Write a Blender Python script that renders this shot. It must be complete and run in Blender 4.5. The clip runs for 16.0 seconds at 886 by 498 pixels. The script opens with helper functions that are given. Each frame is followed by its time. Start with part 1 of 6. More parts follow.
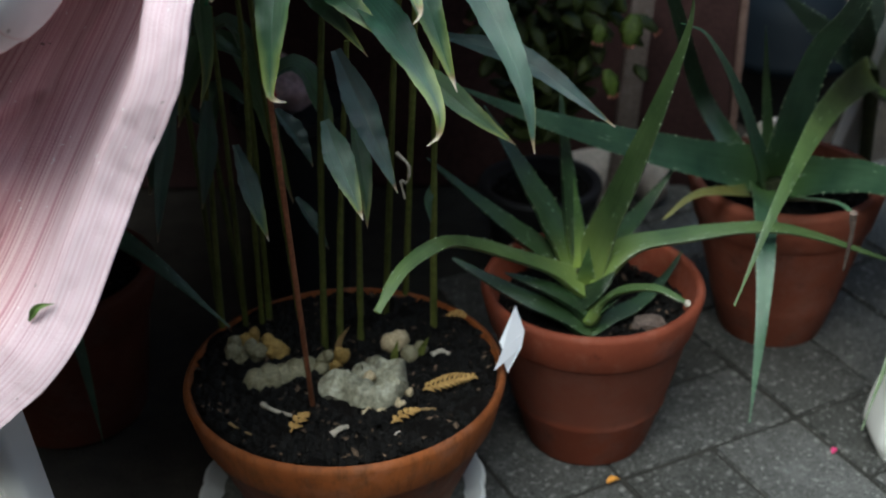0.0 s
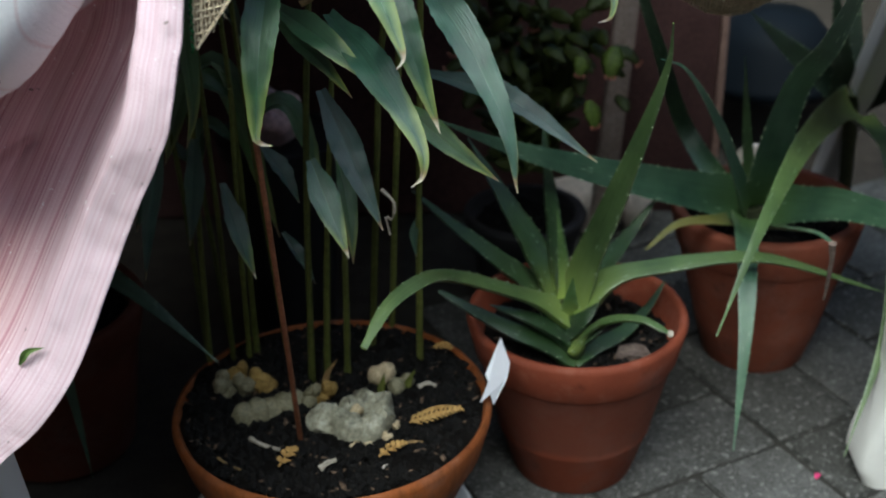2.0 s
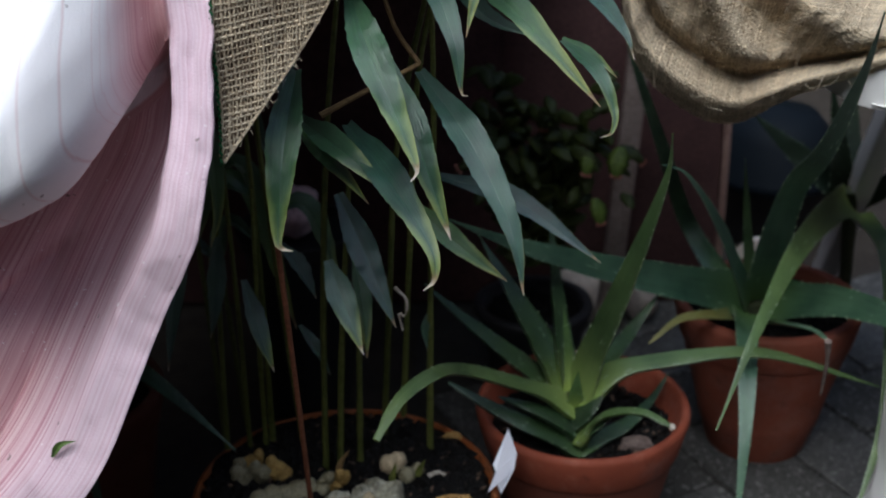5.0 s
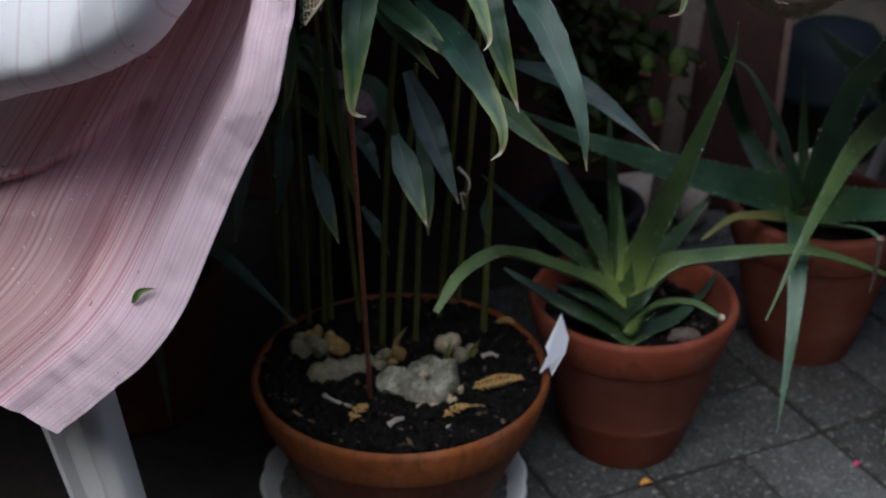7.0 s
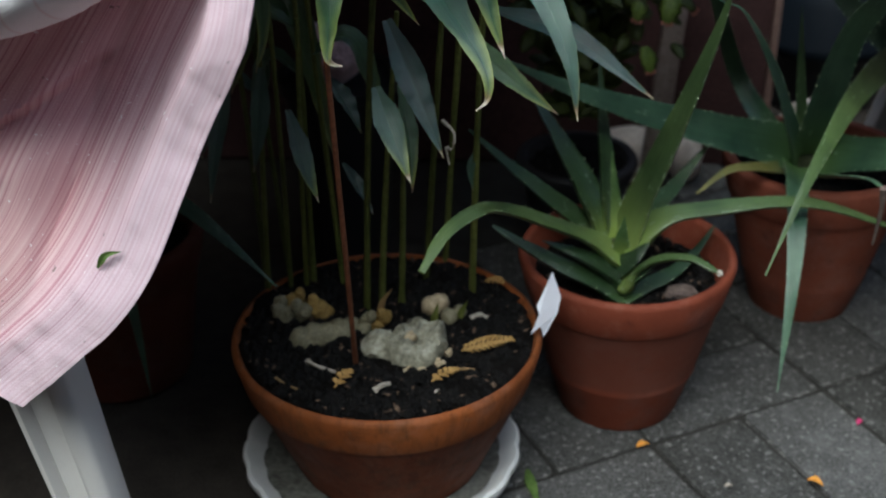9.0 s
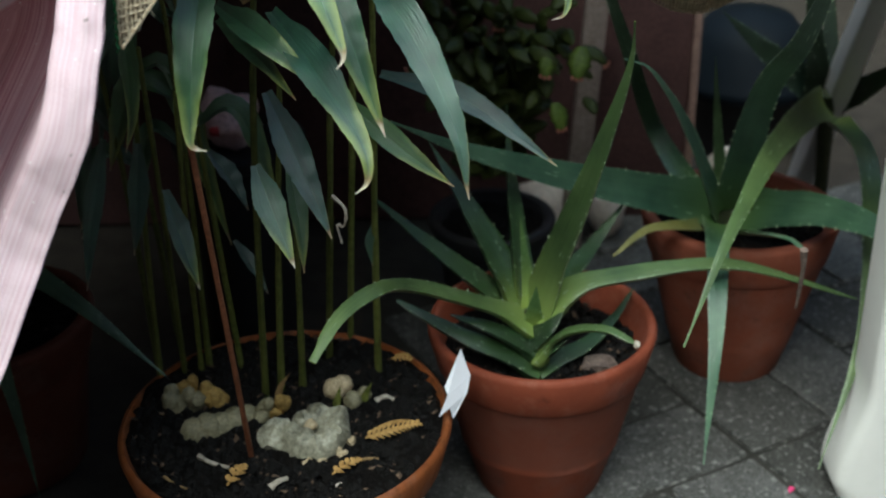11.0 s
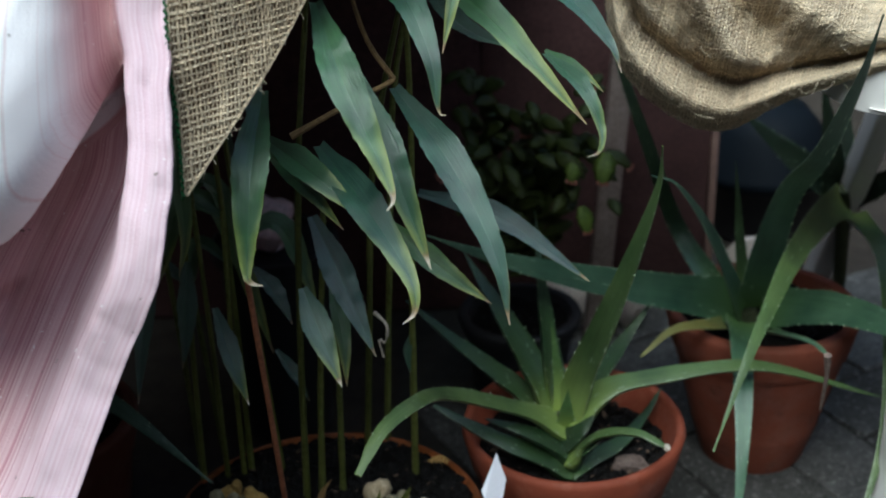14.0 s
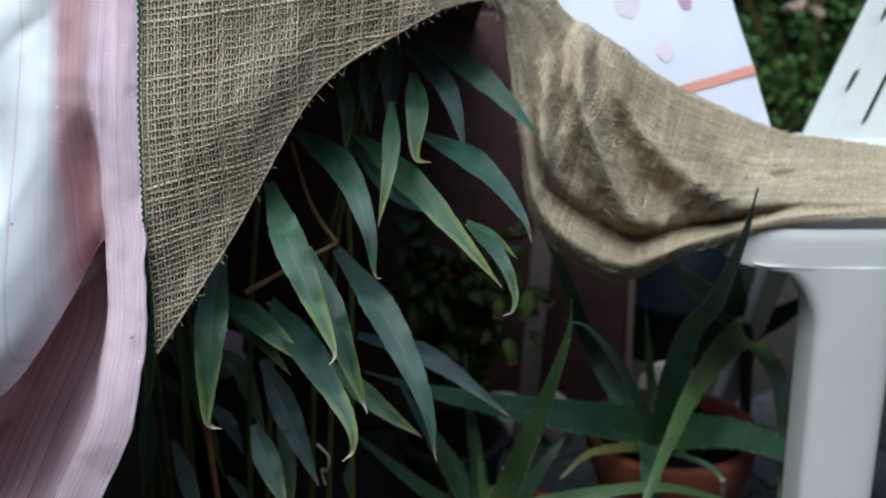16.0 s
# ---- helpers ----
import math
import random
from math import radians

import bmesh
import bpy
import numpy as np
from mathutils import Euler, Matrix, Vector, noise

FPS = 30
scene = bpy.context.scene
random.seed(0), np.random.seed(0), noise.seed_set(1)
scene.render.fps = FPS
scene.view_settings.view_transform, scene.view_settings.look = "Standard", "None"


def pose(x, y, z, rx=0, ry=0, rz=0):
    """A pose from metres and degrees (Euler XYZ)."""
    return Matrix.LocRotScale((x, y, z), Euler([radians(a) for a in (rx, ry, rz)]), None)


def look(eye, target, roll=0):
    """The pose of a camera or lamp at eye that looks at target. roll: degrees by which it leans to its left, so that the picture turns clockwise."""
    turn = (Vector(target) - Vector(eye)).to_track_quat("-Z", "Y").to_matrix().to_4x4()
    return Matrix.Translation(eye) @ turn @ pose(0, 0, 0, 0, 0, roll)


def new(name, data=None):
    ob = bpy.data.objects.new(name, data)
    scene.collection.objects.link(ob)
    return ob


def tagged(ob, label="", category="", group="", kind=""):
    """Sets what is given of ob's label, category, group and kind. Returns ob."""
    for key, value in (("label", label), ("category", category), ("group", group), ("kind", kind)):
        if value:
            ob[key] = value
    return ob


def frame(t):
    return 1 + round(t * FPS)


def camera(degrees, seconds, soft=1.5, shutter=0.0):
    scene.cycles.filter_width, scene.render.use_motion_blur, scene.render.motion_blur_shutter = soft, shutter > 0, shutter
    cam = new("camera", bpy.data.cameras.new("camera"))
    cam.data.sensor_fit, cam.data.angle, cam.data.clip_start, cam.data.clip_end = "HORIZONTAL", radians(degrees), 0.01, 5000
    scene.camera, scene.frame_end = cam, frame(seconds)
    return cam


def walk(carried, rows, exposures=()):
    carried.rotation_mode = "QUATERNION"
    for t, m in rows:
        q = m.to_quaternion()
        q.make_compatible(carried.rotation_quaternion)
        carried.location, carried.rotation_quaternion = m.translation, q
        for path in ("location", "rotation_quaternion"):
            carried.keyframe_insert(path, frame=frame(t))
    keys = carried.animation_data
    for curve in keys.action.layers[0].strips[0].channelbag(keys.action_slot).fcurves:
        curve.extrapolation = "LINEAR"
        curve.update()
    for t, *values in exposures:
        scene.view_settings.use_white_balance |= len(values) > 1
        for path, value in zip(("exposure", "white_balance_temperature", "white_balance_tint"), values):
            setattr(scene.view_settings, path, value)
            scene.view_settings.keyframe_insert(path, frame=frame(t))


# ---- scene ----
cam = camera(37.5, 16.0, soft=1.9)
cam.data.dof.use_dof = True
cam.data.dof.focus_distance, cam.data.dof.aperture_fstop = 0.90, 7.5
PATH = [
    (0, (0.043, -0.13, 0.816), (-0.013, 1.613, -0.164), -1.1),
    (0.5, (0.051, -0.134, 0.821), (0.004, 1.607, -0.162), -1.2),
    (1, (0.054, -0.134, 0.825), (0.02, 1.615, -0.145), -1.4),
    (1.5, (0.046, -0.132, 0.828), (0.015, 1.621, -0.136), -1.3),
    (2, (0.045, -0.134, 0.835), (0.009, 1.622, -0.123), -1.3),
    (2.5, (0.042, -0.14, 0.846), (0.0, 1.63, -0.084), -1.5),
    (3, (0.049, -0.135, 0.849), (0.015, 1.674, -0.004), -1.1),
    (5.5, (0.046, -0.185, 0.876), (-0.025, 1.622, 0.022), -1.0),
    (6, (0.04, -0.2, 0.867), (-0.059, 1.584, -0.032), -0.6),
    (6.5, (0.033, -0.214, 0.859), (-0.072, 1.56, -0.059), -0.1),
    (7, (0.03, -0.216, 0.848), (-0.082, 1.542, -0.1), 0.1),
    (7.5, (0.025, -0.217, 0.836), (-0.086, 1.52, -0.149), 0.3),
    (8, (0.022, -0.218, 0.826), (-0.1, 1.508, -0.178), 0.6),
    (10.5, (0.063, -0.092, 0.819), (0.017, 1.653, -0.157), -2.7),
    (11, (0.069, -0.093, 0.817), (0.054, 1.665, -0.137), -1.2),
    (11.5, (0.062, -0.086, 0.83), (0.047, 1.696, -0.077), -1.4),
    (12, (0.059, -0.09, 0.843), (0.028, 1.704, -0.041), -1.7),
    (12.5, (0.057, -0.094, 0.854), (0.037, 1.709, -0.012), -1.7),
    (13, (0.051, -0.095, 0.863), (0.012, 1.713, 0.008), -2.0),
    (13.5, (0.052, -0.103, 0.873), (0.016, 1.702, 0.013), -2.0),
    (14, (0.05, -0.111, 0.877), (0.019, 1.688, 0.003), -2.0),
    (14.5, (0.049, -0.119, 0.904), (0.032, 1.705, 0.083), -1.6),
    (15, (0.045, -0.123, 0.913), (0.031, 1.711, 0.115), -1.2),
    (15.5, (0.042, -0.154, 0.937), (0.04, 1.69, 0.163), -0.8),
    (16, (0.059, -0.219, 0.969), (0.119, 1.639, 0.231), -0.7),
]
walk(cam, [(t, look(eye, target, roll)) for t, eye, target, roll in PATH], exposures=[(0.0, 0.22, 5850, -4), (3.0, 0.27, 5850, -2), (5.5, -0.42, 5660, 8), (7.0, -0.55, 5660, 8), (8.0, -0.16, 5700, 5), (10.5, 0.18, 5930, -5), (11.0, 0.35, 5930, -6), (11.5, 0.40, 5930, -5), (12.5, 0.64, 5880, -3), (13.0, 0.47, 5770, -2), (14.0, 0.15, 5620, -2), (14.5, 0.22, 5500, -2), (15.0, 0.00, 5390, -2), (15.5, -0.12, 5350, -2), (16.0, -0.32, 5370, 0)])

# ---- world and light ----
world = bpy.data.worlds.new("overcast_sky")
scene.world = world
world.use_nodes = True
wn = world.node_tree
sky = wn.nodes.new("ShaderNodeTexSky")
sky.sky_type = "NISHITA"
sky.sun_disc = False
sky.sun_elevation, sky.sun_rotation = radians(60), radians(199)
sky.air_density, sky.dust_density = 1.4, 3.0
wn.links.new(sky.outputs[0], wn.nodes["Background"].inputs["Color"])
wn.nodes["Background"].inputs["Strength"].default_value = 0.16
sun = new("sun", bpy.data.lights.new("sun", "SUN"))
sun.data.energy, sun.data.angle, sun.data.color = 3.2, radians(46), (1.0, 0.96, 0.91)
sun.matrix_world = look((-0.78, -2.27, 4.2), (0, 0, 0))
scene.view_settings.exposure = 0.0


# ---- materials ----
def material(name, rough=0.6, spec=0.4):
    m = bpy.data.materials.new(name)
    m.use_nodes = True
    b = m.node_tree.nodes["Principled BSDF"]
    b.inputs["Roughness"].default_value = rough
    b.inputs["Specular IOR Level"].default_value = spec
    return m, m.node_tree, b


def node(nt, kind, **inputs):
    n = nt.nodes.new("ShaderNode" + kind)
    for key, v in inputs.items():
        n.inputs[key.replace("_", " ")].default_value = v
    return n


def noise_tex(nt, scale, detail=4.0, rough=0.6, coord="Object", vec=None):
    n = node(nt, "TexNoise", Scale=scale, Detail=detail, Roughness=rough)
    if vec is None:
        vec = nt.nodes.new("ShaderNodeTexCoord").outputs[coord]
    nt.links.new(vec, n.inputs["Vector"])
    return n.outputs["Fac"]


def ramp(nt, fac, stops):
    r = nt.nodes.new("ShaderNodeValToRGB")
    e = r.color_ramp.elements
    while len(e) < len(stops):
        e.new(0.5)
    for el, (p, c) in zip(e, stops):
        el.position, el.color = p, (*c, 1) if len(c) == 3 else c
    nt.links.new(fac, r.inputs["Fac"])
    return r.outputs["Color"]


def mix(nt, fac, a, b, blend="MIX"):
    m = nt.nodes.new("ShaderNodeMix")
    m.data_type, m.blend_type = "RGBA", blend
    for sock, v in ((m.inputs[0], fac), (m.inputs[6], a), (m.inputs[7], b)):
        if isinstance(v, (int, float)):
            sock.default_value = v
        elif isinstance(v, tuple):
            sock.default_value = (*v, 1)
        else:
            nt.links.new(v, sock)
    return m.outputs[2]


def maths(nt, op, a, b=0.0, clamp=False):
    m = nt.nodes.new("ShaderNodeMath")
    m.operation, m.use_clamp = op, clamp
    for sock, v in zip(m.inputs, (a, b)):
        if isinstance(v, (int, float)):
            sock.default_value = v
        else:
            nt.links.new(v, sock)
    return m.outputs[0]


def bump(nt, b, height, strength=0.3, distance=0.002):
    n = node(nt, "Bump", Strength=strength, Distance=distance)
    nt.links.new(height, n.inputs["Height"])
    nt.links.new(n.outputs[0], b.inputs["Normal"])


def base(nt, b, col):
    nt.links.new(col, b.inputs["Base Color"])


def uv(nt):
    s = nt.nodes.new("ShaderNodeSeparateXYZ")
    nt.links.new(nt.nodes.new("ShaderNodeUVMap").outputs[0], s.inputs[0])
    return s.outputs[0], s.outputs[1]


def rand(nt):
    return nt.nodes.new("ShaderNodeObjectInfo").outputs["Random"]


def mottled(name, dark, light, scale=20.0, fine=300.0, rough=0.8, bumps=0.3, dist=0.002, spec=0.3, vary=0.0):
    m, nt, b = material(name, rough, spec)
    big, small = noise_tex(nt, scale, 5), noise_tex(nt, fine, 3)
    col = ramp(nt, big, [(0.3, dark), (0.7, light)])
    col = mix(nt, 0.35, col, ramp(nt, small, [(0.35, tuple(c * 0.5 for c in dark)), (0.65, tuple(min(1, c * 1.25) for c in light))]))
    if vary:
        col = mix(nt, 1.0, col, ramp(nt, rand(nt), [(0, (1 - vary,) * 3), (1, (1, 1, 1))]), "MULTIPLY")
    base(nt, b, col)
    bump(nt, b, maths(nt, "ADD", maths(nt, "MULTIPLY", big, 0.4), small), bumps, dist)
    return m


def terracotta(name, dark, light, stain):
    m, nt, b = material(name, 0.75, 0.25)
    big, mid, small = noise_tex(nt, 9, 5), noise_tex(nt, 45, 5, 0.7), noise_tex(nt, 600, 2)
    col = ramp(nt, big, [(0.3, dark), (0.7, light)])
    col = mix(nt, ramp(nt, mid, [(0.52, (0, 0, 0)), (0.75, (0.55, 0.55, 0.55))]), col, stain)
    col = mix(nt, ramp(nt, small, [(0.62, (0, 0, 0)), (0.75, (0.25, 0.25, 0.25))]), col, (0.05, 0.03, 0.02))
    bloom = noise_tex(nt, 16, 7, 0.75)
    col = mix(nt, ramp(nt, bloom, [(0.50, (0, 0, 0)), (0.72, (0.38, 0.38, 0.38))]), col, tuple(0.6 * c + 0.10 for c in light))
    grime = noise_tex(nt, 30, 6, 0.8)
    col = mix(nt, ramp(nt, grime, [(0.56, (0, 0, 0)), (0.70, (0.60, 0.60, 0.60))]), col, tuple(c * 0.35 for c in dark))
    base(nt, b, col)
    nt.links.new(ramp(nt, grime, [(0.3, (0.85, 0.85, 0.85)), (0.7, (0.55, 0.55, 0.55))]), b.inputs["Roughness"])
    bump(nt, b, maths(nt, "ADD", mid, maths(nt, "MULTIPLY", small, 0.3)), 0.35, 0.0015)
    return m


def leaf_mat(name, dark, light, edge, tip_at, tip, yellow_at=1.12, rough=0.40, trans=0.16):
    """Ginger leaf: satin skin, lengthwise veins, a paler midrib, yellow edges and a dry tip."""
    m, nt, b = material(name, rough, 1.0)
    u, v = uv(nt)
    off = maths(nt, "ABSOLUTE", maths(nt, "SUBTRACT", u, 0.5))
    n = noise_tex(nt, 35, 4)
    col = ramp(nt, n, [(0.3, dark), (0.7, light)])
    col = mix(nt, 1.0, col, ramp(nt, rand(nt), [(0, (0.80, 0.85, 1.0)), (1, (1.35, 1.30, 0.85))]), "MULTIPLY")
    edgy = maths(nt, "ADD", maths(nt, "MULTIPLY", off, 0.75), maths(nt, "MULTIPLY", v, 1.0))
    edgy = maths(nt, "ADD", edgy, maths(nt, "MULTIPLY", n, 0.35))
    col = mix(nt, maths(nt, "MULTIPLY", maths(nt, "SUBTRACT", edgy, yellow_at), 2.2, True), col, edge)
    rim = maths(nt, "ADD", maths(nt, "MULTIPLY", off, 2.0), maths(nt, "MULTIPLY", v, 0.5))
    rim = maths(nt, "ADD", rim, maths(nt, "MULTIPLY", maths(nt, "SUBTRACT", noise_tex(nt, 90, 3), 0.5), 0.35))
    col = mix(nt, maths(nt, "MULTIPLY", maths(nt, "SUBTRACT", rim, 1.36), 9.0, True), col, (0.30, 0.24, 0.10))
    col = mix(nt, maths(nt, "MULTIPLY", maths(nt, "SUBTRACT", off, 0.022), -20.0, True), col, tuple(c * 1.1 for c in light))
    dry = maths(nt, "ADD", v, maths(nt, "MULTIPLY", maths(nt, "SUBTRACT", noise_tex(nt, 120, 3), 0.5), 0.06))
    col = mix(nt, maths(nt, "MULTIPLY", maths(nt, "SUBTRACT", dry, tip_at - 0.025), 30.0, True), col, (0.24, 0.15, 0.06))
    col = mix(nt, maths(nt, "MULTIPLY", maths(nt, "SUBTRACT", dry, tip_at), 25.0, True), col, tip)
    vein = node(nt, "TexNoise", Scale=1.0, Detail=3.0, Roughness=0.7)
    c = nt.nodes.new("ShaderNodeCombineXYZ")
    nt.links.new(maths(nt, "MULTIPLY", u, 34.0), c.inputs[0])
    nt.links.new(maths(nt, "MULTIPLY", v, 1.6), c.inputs[1])
    nt.links.new(maths(nt, "MULTIPLY", rand(nt), 50.0), c.inputs[2])
    nt.links.new(c.outputs[0], vein.inputs["Vector"])
    col = mix(nt, 1.0, col, ramp(nt, vein.outputs["Fac"], [(0.32, (0.60, 0.66, 0.62)), (0.68, (1.28, 1.24, 1.25))]), "MULTIPLY")
    base(nt, b, col)
    bump(nt, b, vein.outputs["Fac"], 0.8, 0.0012)
    b.inputs["Coat Weight"].default_value, b.inputs["Coat Roughness"].default_value = 0.65, 0.33
    b.inputs["Subsurface Weight"].default_value = trans
    b.inputs["Subsurface Radius"].default_value = (0.002, 0.004, 0.001)
    return m


def aloe_mat(name, dark, light, core, reach=0.26):
    """Aloe: grey-green waxy skin with pale flecks, lighter towards the heart."""
    m, nt, b = material(name, 0.42, 0.65)
    u, v = uv(nt)
    n = noise_tex(nt, 18, 4)
    col = ramp(nt, n, [(0.3, dark), (0.72, light)])
    col = mix(nt, 1.0, col, ramp(nt, rand(nt), [(0, (0.72, 0.78, 0.84)), (1, (1.15, 1.1, 0.95))]), "MULTIPLY")
    grain = node(nt, "TexNoise", Scale=1.0, Detail=3.0, Roughness=0.7)
    g = nt.nodes.new("ShaderNodeCombineXYZ")
    nt.links.new(maths(nt, "MULTIPLY", u, 16.0), g.inputs[0])
    nt.links.new(maths(nt, "MULTIPLY", v, 5.0), g.inputs[1])
    nt.links.new(maths(nt, "MULTIPLY", rand(nt), 40.0), g.inputs[2])
    nt.links.new(g.outputs[0], grain.inputs["Vector"])
    col = mix(nt, 1.0, col, ramp(nt, grain.outputs["Fac"], [(0.32, (0.74, 0.78, 0.74)), (0.68, (1.2, 1.16, 1.2))]), "MULTIPLY")
    near = maths(nt, "MULTIPLY", maths(nt, "SUBTRACT", reach, v), 1.0 / reach, True)
    col = mix(nt, maths(nt, "POWER", near, 1.7), col, core)
    c = nt.nodes.new("ShaderNodeCombineXYZ")
    nt.links.new(maths(nt, "MULTIPLY", u, 7.0), c.inputs[0])
    nt.links.new(maths(nt, "MULTIPLY", v, 15.0), c.inputs[1])
    nt.links.new(maths(nt, "MULTIPLY", rand(nt), 30.0), c.inputs[2])
    vor = node(nt, "TexVoronoi", Scale=1.0)
    nt.links.new(c.outputs[0], vor.inputs["Vector"])
    pick = nt.nodes.new("ShaderNodeSeparateColor")
    nt.links.new(vor.outputs["Color"], pick.inputs[0])
    spots = maths(nt, "MULTIPLY", maths(nt, "SUBTRACT", 0.20, vor.outputs["Distance"]), 9.0, True)
    spots = maths(nt, "MULTIPLY", spots, maths(nt, "GREATER_THAN", pick.outputs[0], 0.45))
    col = mix(nt, maths(nt, "MULTIPLY", spots, 0.55), col, (0.36, 0.47, 0.34))
    dust = noise_tex(nt, 55, 5, 0.7)
    col = mix(nt, ramp(nt, dust, [(0.56, (0, 0, 0)), (0.78, (0.10, 0.10, 0.10))]), col, (0.20, 0.22, 0.18))
    base(nt, b, col)
    bump(nt, b, maths(nt, "ADD", noise_tex(nt, 160, 3), maths(nt, "ADD", spots, maths(nt, "MULTIPLY", grain.outputs["Fac"], 1.5))), 0.22, 0.0010)
    b.inputs["Subsurface Weight"].default_value = 0.08
    b.inputs["Subsurface Radius"].default_value = (0.002, 0.005, 0.001)
    return m


def plain(name, col, rough=0.5, spec=0.4, fine=200.0, amount=0.25):
    m, nt, b = material(name, rough, spec)
    big = noise_tex(nt, 9, 5)
    dirt = noise_tex(nt, 70, 6, 0.75)
    col2 = ramp(nt, big, [(0.3, tuple(c * (1 - amount * 0.5) for c in col)), (0.7, col)])
    col2 = mix(nt, ramp(nt, dirt, [(0.56, (0, 0, 0)), (0.8, (amount, amount, amount))]), col2, tuple(c * 0.4 for c in col))
    base(nt, b, col2)
    bump(nt, b, noise_tex(nt, fine, 2), 0.05, 0.0005)
    return m


M_POT = terracotta("terracotta_red", (0.150, 0.034, 0.017), (0.27, 0.066, 0.032), (0.29, 0.125, 0.085))
def banded_terracotta():
    """Clay that is darker in a band between the groove and the rim."""
    m = terracotta("terracotta_banded", (0.15, 0.034, 0.017), (0.235, 0.058, 0.029), (0.20, 0.078, 0.048))
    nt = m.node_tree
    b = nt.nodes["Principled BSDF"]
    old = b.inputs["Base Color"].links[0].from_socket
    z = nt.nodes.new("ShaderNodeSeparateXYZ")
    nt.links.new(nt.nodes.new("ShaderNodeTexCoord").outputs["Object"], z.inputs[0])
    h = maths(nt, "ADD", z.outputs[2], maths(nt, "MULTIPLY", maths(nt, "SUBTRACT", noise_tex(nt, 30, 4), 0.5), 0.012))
    dark_band = maths(nt, "MULTIPLY", maths(nt, "SUBTRACT", h, 0.056), 160.0, True)
    base(nt, b, mix(nt, maths(nt, "MULTIPLY", dark_band, 0.62), old, (0.085, 0.03, 0.02)))
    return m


M_POT_BANDED = banded_terracotta()
def streaked(name, dark, light, stain):
    """Old clay with drips and lime bloom running down it."""
    m = terracotta(name, dark, light, stain)
    nt = m.node_tree
    b = nt.nodes["Principled BSDF"]
    old = b.inputs["Base Color"].links[0].from_socket
    mp = nt.nodes.new("ShaderNodeMapping")
    mp.inputs["Scale"].default_value = (1.0, 1.0, 0.10)
    nt.links.new(nt.nodes.new("ShaderNodeTexCoord").outputs["Object"], mp.inputs[0])
    run, wide = noise_tex(nt, 120, 4, 0.7, vec=mp.outputs[0]), noise_tex(nt, 22, 4, 0.65)
    col = mix(nt, ramp(nt, run, [(0.50, (0, 0, 0)), (0.72, (0.55, 0.55, 0.55))]), old, tuple(c * 0.30 for c in dark))
    col = mix(nt, ramp(nt, wide, [(0.55, (0, 0, 0)), (0.75, (0.6, 0.6, 0.6))]), col, (0.050, 0.030, 0.012))
    col = mix(nt, ramp(nt, noise_tex(nt, 60, 5, 0.7), [(0.64, (0, 0, 0)), (0.78, (0.4, 0.4, 0.4))]), col, (0.30, 0.20, 0.13))
    base(nt, b, col)
    return m


M_POT_OLD = streaked("terracotta_mossy", (0.165, 0.046, 0.011), (0.290, 0.086, 0.020), (0.085, 0.036, 0.014))
M_POT_BODY = streaked("terracotta_dark_body", (0.085, 0.021, 0.008), (0.165, 0.043, 0.014), (0.045, 0.020, 0.011))
M_POT_DARK = terracotta("terracotta_far", (0.15, 0.040, 0.022), (0.24, 0.070, 0.040), (0.20, 0.09, 0.06))
M_POT_BROWN = terracotta("terracotta_brown", (0.085, 0.025, 0.014), (0.15, 0.044, 0.025), (0.12, 0.05, 0.03))
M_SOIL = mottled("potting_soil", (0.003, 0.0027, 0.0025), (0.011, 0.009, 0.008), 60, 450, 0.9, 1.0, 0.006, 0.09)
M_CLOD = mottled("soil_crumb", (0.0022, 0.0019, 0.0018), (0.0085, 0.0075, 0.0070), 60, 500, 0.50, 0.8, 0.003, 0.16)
M_CHIP = mottled("bark_chip", (0.020, 0.012, 0.008), (0.15, 0.10, 0.065), 25, 300, 0.8, 0.4, 0.001)


def paver_mat():
    m, nt, b = material("concrete_paver", 0.9, 0.2)
    pos = nt.nodes.new("ShaderNodeNewGeometry").outputs["Position"]
    big, mid, fine = noise_tex(nt, 9, 5, 0.65, vec=pos), noise_tex(nt, 38, 6, 0.7, vec=pos), noise_tex(nt, 420, 3, vec=pos)
    col = ramp(nt, mid, [(0.30, (0.05, 0.049, 0.046)), (0.5, (0.145, 0.143, 0.136)), (0.70, (0.29, 0.287, 0.276))])
    col = mix(nt, ramp(nt, big, [(0.40, (0.85, 0.85, 0.85)), (0.60, (0, 0, 0))]), col, (0.065, 0.062, 0.053))
    col = mix(nt, 0.45, col, ramp(nt, fine, [(0.35, (0.05, 0.05, 0.048)), (0.68, (0.36, 0.36, 0.35))]))
    col = mix(nt, 1.0, col, ramp(nt, rand(nt), [(0, (0.35, 0.35, 0.34)), (1, (0.66, 0.66, 0.67))]), "MULTIPLY")
    base(nt, b, col)
    bump(nt, b, maths(nt, "ADD", mid, maths(nt, "MULTIPLY", fine, 0.6)), 0.9, 0.004)
    return m


M_PAVER = paver_mat()
def specked(m, size, amount, col):
    """Adds pale grains to a mottled material."""
    nt = m.node_tree
    b = nt.nodes["Principled BSDF"]
    old = b.inputs["Base Color"].links[0].from_socket
    grain = noise_tex(nt, size, 1, 0.4)
    base(nt, b, mix(nt, ramp(nt, grain, [(0.63, (0, 0, 0)), (0.70, (amount,) * 3)]), old, col))


